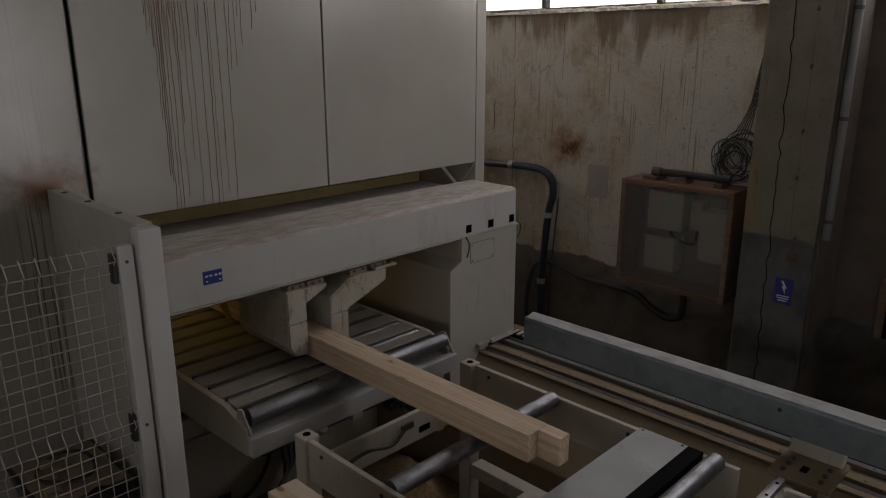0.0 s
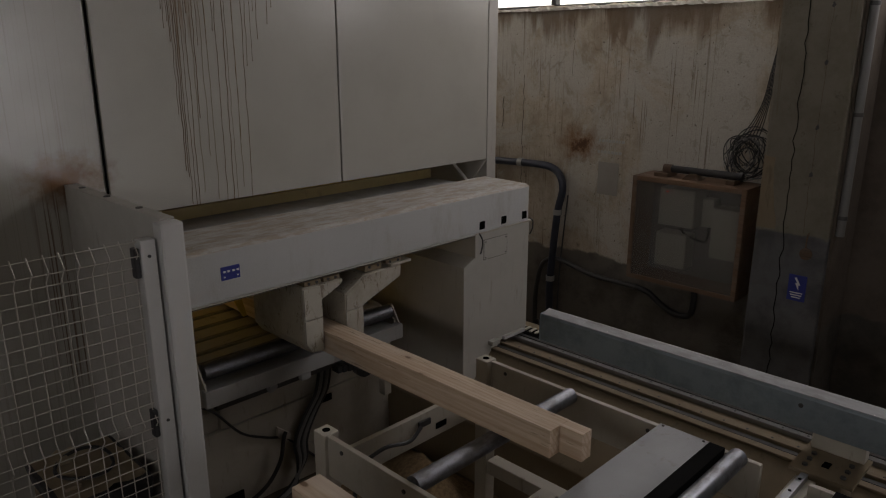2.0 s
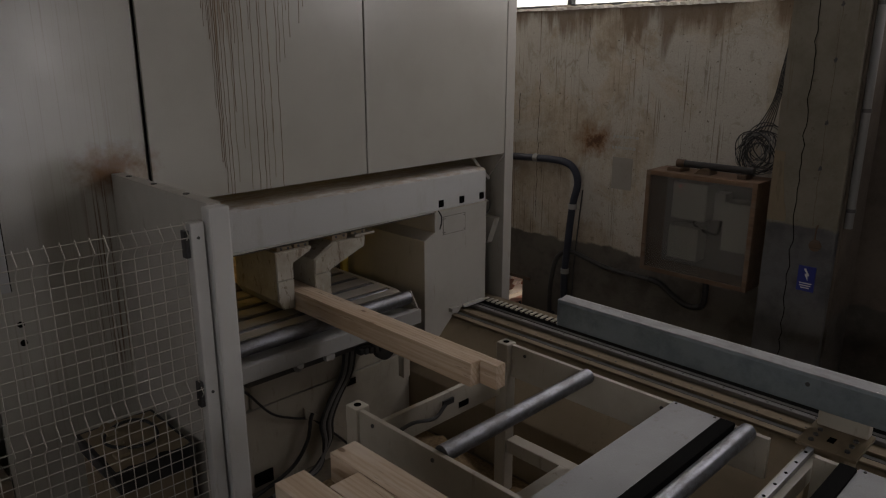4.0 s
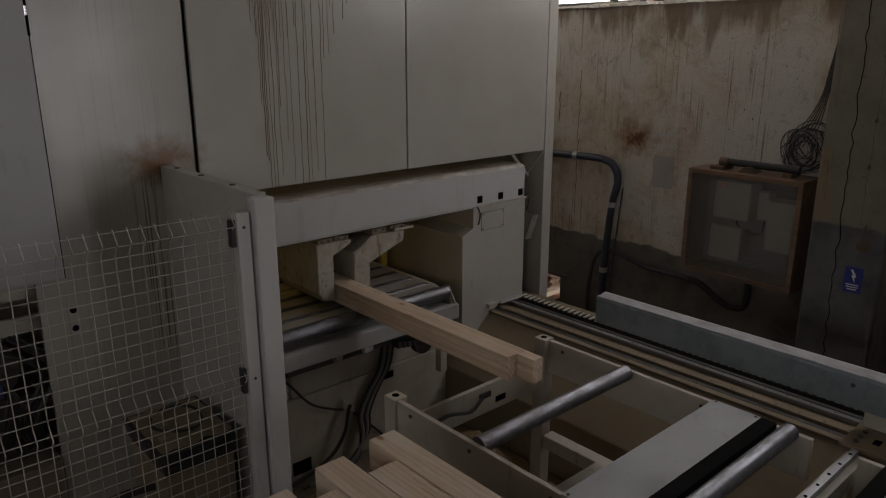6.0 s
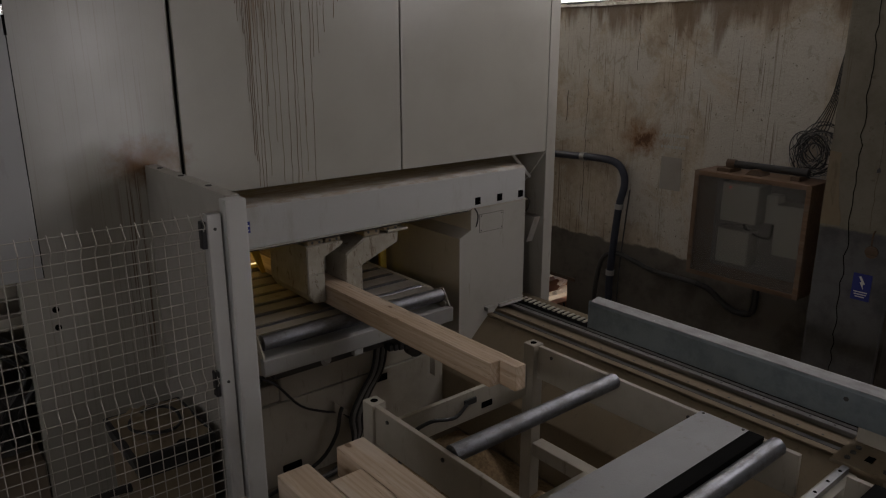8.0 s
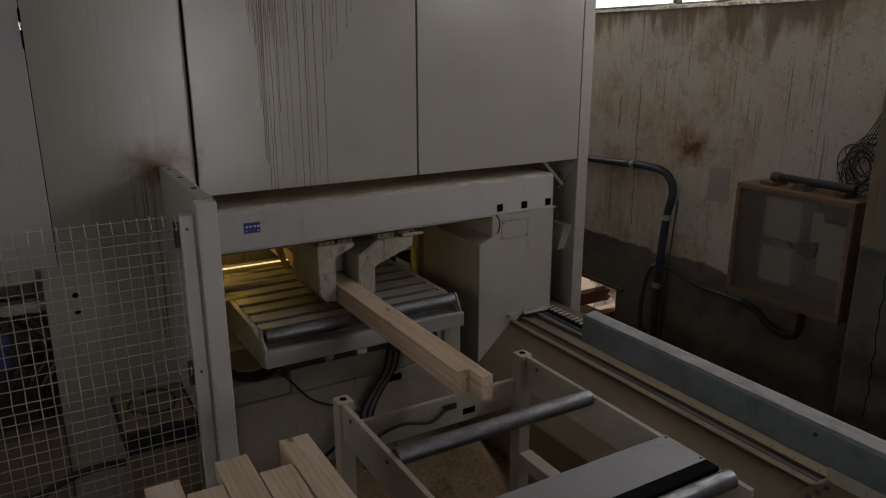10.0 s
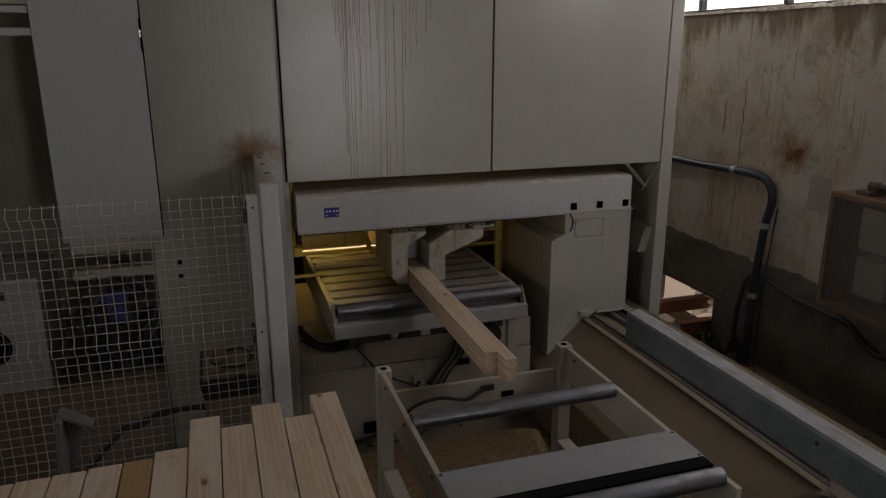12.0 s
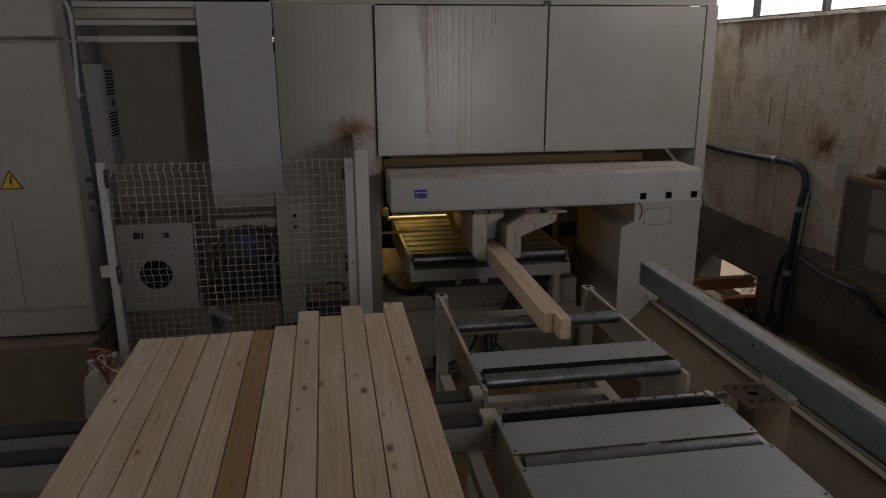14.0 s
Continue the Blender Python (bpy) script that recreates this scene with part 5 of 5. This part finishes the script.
def cross_transfer():
    """Linear guide and chain arms that carry timber over to the track."""
    t = thing("cross_transfer", (1.0, 1.0, FLOOR), "black chain cross-conveyor arms beside the roller track", "conveyor")
    for y0, y1 in ((1.08, 1.20), (0.78, 0.90), (-1.3, -1.18), (-2.9, -2.78)):
        a = part("arm", box(-2.2, 1.885, y0, y1, 0.72, 0.865, 0.006), PAINT_GREY, t, "grey conveyor arm")
        part("chain_cover", box(-2.2, 1.82, y0 - 0.005, y1 + 0.005, 0.866, 0.888, 0.004), BLACK, a, "black chain cover")
        part("end_plate", box(1.83, 1.90, y0 + 0.0, y1 + 0.0, 0.866, 0.915, 0.01), PAINT_CREAM, a)
        for x in (-2.0, -0.3, 1.5):
            part("leg", box(x, x + 0.08, y0 + 0.02, y1 - 0.02, FLOOR, 0.72, 0.006), PAINT_GREY, a)
    g = thing("linear_guide", (2.6, 1.0, 0.8), "bright drilled linear guide bar across the gap", "linear guide")
    part("bar", box(1.95, 3.44, 0.985, 1.02, 0.80, 0.835, 0.003), BRIGHT, g)
    bolts("bar_hole", [(2.02 + 0.135 * i, 1.0025, 0.8355) for i in range(11)], "z", g, HOLE, 0.009, 0.002)
    part("carrier_beam", box(1.95, 3.46, 0.95, 1.05, 0.70, 0.798, 0.006), PAINT_CREAM, g)


cross_transfer()


# ---- timber ----
def timber_stack():
    rng = random.Random(21)
    xs = [1.558, 1.403, 1.241, 1.083, 0.922, 0.768, 0.612, 0.477, 0.325, 0.177, 0.029, -0.106, -0.277]
    ends = [2.465, 2.245, 2.43, 2.24, 2.38, 2.10, 2.05, 2.043, 2.033, 2.022, 2.016, 2.018]
    for i, (a, b, e) in enumerate(zip(xs[1:], xs, ends)):
        g = 0.003
        bm = box(a + g, b - g, -3.4 + rng.uniform(-0.1, 0.1), e, 0.889, 1.04 + rng.uniform(-0.002, 0.002), 0.004)
        stained = i == 6
        solo("timber", bm, WOOD_STAINED if stained else WOOD,
             "brown-stained planed timber beam in the row" if stained else "pale planed spruce beam lying in a row", "timber", "row of timber beams", base=((a + b) / 2, -0.5, 0.889))


timber_stack()


def sawdust_heaps():
    """Sawdust under the track and by the wall."""
    rng = random.Random(5)

    def heap(x0, x1, y0, y1, h, name):
        bm = bmesh.new()
        n = 28
        g = []
        for i in range(n + 1):
            row = []
            for j in range(n + 1):
                u, v = i / n, j / n
                x, y = x0 + (x1 - x0) * u, y0 + (y1 - y0) * v
                edge = min(1, 5 * min(u, 1 - u, v, 1 - v))
                z = FLOOR + 0.003 + edge * h * (0.55 + 0.6 * noise.fractal((x * 1.6, y * 1.6, 0.3), 1.0, 2.0, 5))
                row.append(bm.verts.new((x, y, max(z, FLOOR + 0.003))))
            g.append(row)
        for i in range(n):
            for j in range(n):
                bm.faces.new((g[i][j], g[i + 1][j], g[i + 1][j + 1], g[i][j + 1]))
        solo(name, bm, SAWDUST, "heap of loose brown sawdust on the floor", "sawdust", kind="stuff", smooth=True)

    heap(1.5, 3.7, 0.0, 4.25, 0.45, "sawdust_heap")
    heap(5.0, 6.5, 0.5, 4.7, 0.12, "sawdust_heap")


sawdust_heaps()

# ---- what moves ----
REST = 4.42      # the bridge's front face when it stands in the machine


def gantry():
    """Bridge with its column and the two clamps."""
    t = thing("clamp_gantry", (4.3, REST, 0.0), "beige clamping bridge on a column, dusty on top", "machine carriage")
    y = REST
    b = part("bridge", prism([(y, 1.482), (y + 0.50, 1.482), (y + 0.50, 1.800), (y + 0.03, 1.795), (y, 1.775)], "x", 1.595, 4.652, 0.008), DUSTY, t, "dusty beige bridge beam")
    part("rear_duct", prism([(y + 0.502, 1.5), (y + 1.02, 1.5), (y + 1.02, 1.745), (y + 0.52, 1.745), (y + 0.502, 1.735)], "x", 1.62, 4.5, 0.005), DUCT, b, "grey sheet duct behind the beam")
    part("rear_flange", box(1.62, 4.5, y + 1.022, y + 1.04, 1.5, 1.825, 0.003), OCHRE, b, "ochre rear flange")
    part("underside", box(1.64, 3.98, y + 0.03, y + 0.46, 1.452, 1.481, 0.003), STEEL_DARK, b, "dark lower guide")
    part("lower_lip", box(1.60, 3.98, y - 0.004, y + 0.028, 1.470, 1.4815, 0.003), PAINT, b)
    s = part("sticker", box(1.814, 1.934, y - 0.003, y - 0.0005, 1.600, 1.680), BLUE, b, "blue label with white symbols")
    for i in range(4):
        x = 1.828 + 0.026 * i + (0.006 if i > 1 else 0)
        part("symbol", box(x, x + 0.016, y - 0.006, y - 0.0035, 1.645, 1.656), WHITE, s)
    for x in (1.835, 1.918):
        part("symbol", box(x - 0.005, x + 0.005, y - 0.006, y - 0.0035, 1.615, 1.622), WHITE, s)
    for x in (4.063, 4.328, 4.595):
        part("square_hole", box(x - 0.032, x + 0.032, y - 0.002, y + 0.01, 1.507, 1.571), HOLE, b, "square black hole")
    out = [(3.855, 0.05), (4.33, 0.49), (4.665, 0.49), (4.665, 1.478), (3.985, 1.478), (3.985, 1.285), (3.855, 1.228)]
    c = part("column", prism(out, "y", y, y + 1.25, 0.006), PAINT, t, "beige sheet-metal column")
    part("top_plate", box(3.99, 4.70, y - 0.006, y + 0.3, 1.470, 1.4815, 0.002), PAINT_CREAM, c, "chipped plate edge")
    part("hatch", box(4.09, 4.37, y - 0.004, y - 0.001, 1.25, 1.41, 0.001), PAINT, c, "screwed hatch plate")
    for a, q, lo, hi in ((4.084, 4.376, 1.410, 1.414), (4.084, 4.376, 1.246, 1.250), (4.084, 4.088, 1.250, 1.410), (4.372, 4.376, 1.250, 1.410)):
        part("hatch_joint", box(a, q, y - 0.0012, y + 0.002, lo, hi), STEEL_DARK, c)
    bolts("hatch_screw", [(x, y - 0.004, z) for x in (4.105, 4.355) for z in (1.265, 1.395)], "y", c, STEEL_DARK, 0.006, 0.003)
    part("cable_tail", hose([(4.02, y - 0.01, 1.48), (4.05, y - 0.015, 1.43), (4.055, y - 0.012, 1.37), (4.035, y - 0.012, 1.31)], 0.006, seg=6), BLACK, c)
    part("cable_tail", hose([(4.665, y - 0.004, 1.50), (4.70, y - 0.012, 1.47), (4.695, y - 0.012, 1.40), (4.67, y - 0.006, 1.36)], 0.006, seg=6), BLACK, c)
    part("wiper", box(4.16, 4.26, y - 0.05, y + 0.01, 0.49, 0.53, 0.006), PAINT, c)
    part("wiper", box(4.34, 4.62, y - 0.03, y + 0.01, 0.49, 0.52, 0.006), DUSTY, c)
    # broad block with a nose, reaching far back
    k = part("clamp", prism([(2.363, 1.416), (2.363, 1.037), (2.412, 0.962), (2.508, 0.955), (2.508, 1.312), (2.662, 1.380), (2.682, 1.416)], "y", y + 0.012, y + 0.62, 0.006), PEELING, t, "chipped cream clamp block")
    part("jaw_plate", prism([(2.368, 1.192), (2.368, 1.040), (2.415, 0.968), (2.504, 0.961), (2.504, 1.192)], "y", y, y + 0.011, 0.003), PEELING, k)
    part("face_plate", prism([(2.367, 1.410), (2.367, 1.198), (2.504, 1.198), (2.504, 1.315), (2.658, 1.384), (2.676, 1.410)], "y", y, y + 0.011, 0.003), PEELING, k)
    for x in (2.385, 2.535):
        q = part("slide_block", box(x, x + 0.13, y + 0.02, y + 0.2, 1.418, 1.450, 0.006), BED, k, "dark slide block")
        bolts("block_bolt", [(x + d, y + 0.018, 1.435) for d in (0.035, 0.095)], "y", q, STEEL_DARK, 0.010, 0.004)
    # hooked jaw facing it across the timber
    out = [(2.693, 0.967), (2.846, 0.967), (2.846, 1.188), (3.19, 1.318), (3.20, 1.406), (2.876, 1.402), (2.700, 1.298)]
    k = part("clamp", prism(out, "y", y + 0.012, y + 0.60, 0.006), PEELING, t, "chipped cream hooked clamp")
    part("jaw_plate", box(2.698, 2.842, y, y + 0.011, 0.972, 1.178, 0.003), PEELING, k)
    part("face_plate", prism([(2.700, 1.184), (2.842, 1.184), (2.848, 1.194), (3.185, 1.322), (3.194, 1.400), (2.880, 1.396), (2.706, 1.294)], "y", y, y + 0.011, 0.003), PEELING, k)
    part("lip", box(3.10, 3.295, y + 0.0, y + 0.26, 1.408, 1.428, 0.004), PEELING, k)
    part("clamp_web", box(2.56, 2.692, y + 0.30, y + 0.58, 1.10, 1.41, 0.006), PAINT_GREY, k, "dark inner web")
    for x in (2.885, 3.072):
        q = part("slide_block", box(x, x + 0.145, y + 0.02, y + 0.2, 1.4295 if x > 3.05 else 1.408, 1.451, 0.006), BED, k, "dark slide block")
        bolts("block_bolt", [(x + d, y + 0.018, 1.438) for d in (0.035, 0.11)], "y", q, STEEL_DARK, 0.010, 0.004)
    part("guard_plate", prism([(2.16, 1.44), (2.27, 1.44), (2.36, 1.05), (2.33, 1.05)], "y", y + 0.72, y + 0.74), YELLOW, t, "yellow guard plate")
    return t


def roller_table():
    """The feed table under the clamps; slides in and out."""
    y = 4.068
    t = thing("feed_table", (2.65, y, 0.66), "grey sliding feed table with slotted covers and roller", "roller table")
    xa, xb = 1.80, 3.48
    part("front_bar", box(xa, xb, y, y + 0.06, 0.67, 0.79, 0.008), PAINT_GREY, t)
    for a, b in ((xa, xa + 0.04), (xb - 0.04, xb)):
        part("side_plate", prism([(y + 0.061, 0.66), (y + 2.0, 0.6), (y + 2.0, 0.893), (y + 0.30, 0.893), (y + 0.061, 0.82)], "x", a, b, 0.004), PAINT_CREAM, t)
    roller(t, y + 0.115, xa + 0.045, xb - 0.045, 0.875, 0.056)
    part("roller_pan", box(xa + 0.045, xb - 0.045, y + 0.061, y + 0.30, 0.765, 0.775, 0.002), PAINT_GREY, t, "dim sheet pan under the roller")
    z = 0.886
    part("cover", box(xa + 0.042, xb - 0.042, y + 0.225, y + 0.334, z, z + 0.008, 0.002), COVER, t, "flat cover strip")
    for i in range(8):
        yy = y + 0.365 + 0.213 * i
        part("roller", rod((xa + 0.06, yy, z - 0.016), (xb - 0.06, yy, z - 0.016), 0.028, seg=16), ROLLER, t, "sunken steel roller", True)
        part("cover", box(xa + 0.042, xb - 0.042, yy + 0.031, min(yy + 0.182, y + 2.0), z, z + 0.008, 0.002), COVER, t, "flat cover strip")
    for x in (xa + 0.012, xb - 0.022):
        part("end_bracket", prism([(y + 0.02, 0.791), (y + 0.20, 0.791), (y + 0.16, 0.92), (y + 0.11, 0.93)], "x", x, x + 0.01), PAINT_CREAM, t)
    part("notch_tab", box(2.52, 2.60, y + 0.005, y + 0.05, 0.62, 0.668, 0.008), PAINT_GREY, t)
    # drive housing, widened into a dark skirt that paints the underside's shade
    part("drive_box", box(1.95, 3.32, y + 0.17, y + 0.6, 0.54, 0.655, 0.01), STEEL_DARK, t, "dark drive housing widened as shade under the table")
    part("knob", rod((2.3, y + 0.02, 0.66), (2.3, y + 0.06, 0.62), 0.03), PAINT_GREY, t)
    part("drive_wheel", rod((xb - 0.30, y + 0.10, 0.50), (xb - 0.30, y + 0.16, 0.50), 0.10, seg=24), BLACK, t, "black drive wheel", True)
    part("leg", box(xb - 0.16, xb - 0.09, y + 0.05, y + 0.12, 0.2, 0.67, 0.006), PAINT_CREAM, t)
    for i in range(6):
        part("chain_link", box(2.85 + 0.05 * i, 2.885 + 0.05 * i, y + 0.02, y + 0.1, 0.56 - 0.008 * i, 0.61 - 0.008 * i, 0.004), BLACK, t, "black cable-chain link")
    return t


def clamped_timber():
    """The beam in the clamps, with a tenon cut on its end."""
    y = 2.467
    bm = box(2.520, 2.678, y + 0.133, y + 4.6, 0.934, 1.086, 0.003)
    box(2.598, 2.677, y, y + 0.1325, 0.936, 1.085, 0.002, bm)
    return solo("timber", bm, WOOD, "planed spruce beam with tenon held in the clamps", "timber", base=(2.6, y + 2.0, 0.934))


GANTRY, TABLE, BEAM = gantry(), roller_table(), clamped_timber()


def motions():
    slide = [(0.0, -0.70), (2.3, -0.70), (2.5, -0.69), (2.75, -0.57), (3.0, -0.382), (3.2, -0.235), (3.45, -0.09), (3.75, -0.01), (4.0, 0.008), (6.5, 0.012), (8.2, 0.008), (10.4, 0.0),
             (12.5, 0.0), (12.7, -0.022), (13.0, -0.115), (13.25, -0.32), (13.5, -0.54), (13.75, -0.665), (14.0, -0.703)]
    for ob in (GANTRY, BEAM):
        x, y, z = ORIGIN[ob]
        walk(ob, [(t, pose(x, y + d * UNIT, z)) for t, d in slide])
    x, y, z = ORIGIN[TABLE]
    table = [(0.0, -0.785), (1.1, -0.785), (1.3, -0.67), (1.5, -0.51), (1.8, -0.2), (2.0, -0.04), (2.3, 0.0), (14.0, 0.0)]
    walk(TABLE, [(t, pose(x, y + d * UNIT, z)) for t, d in table])


motions()
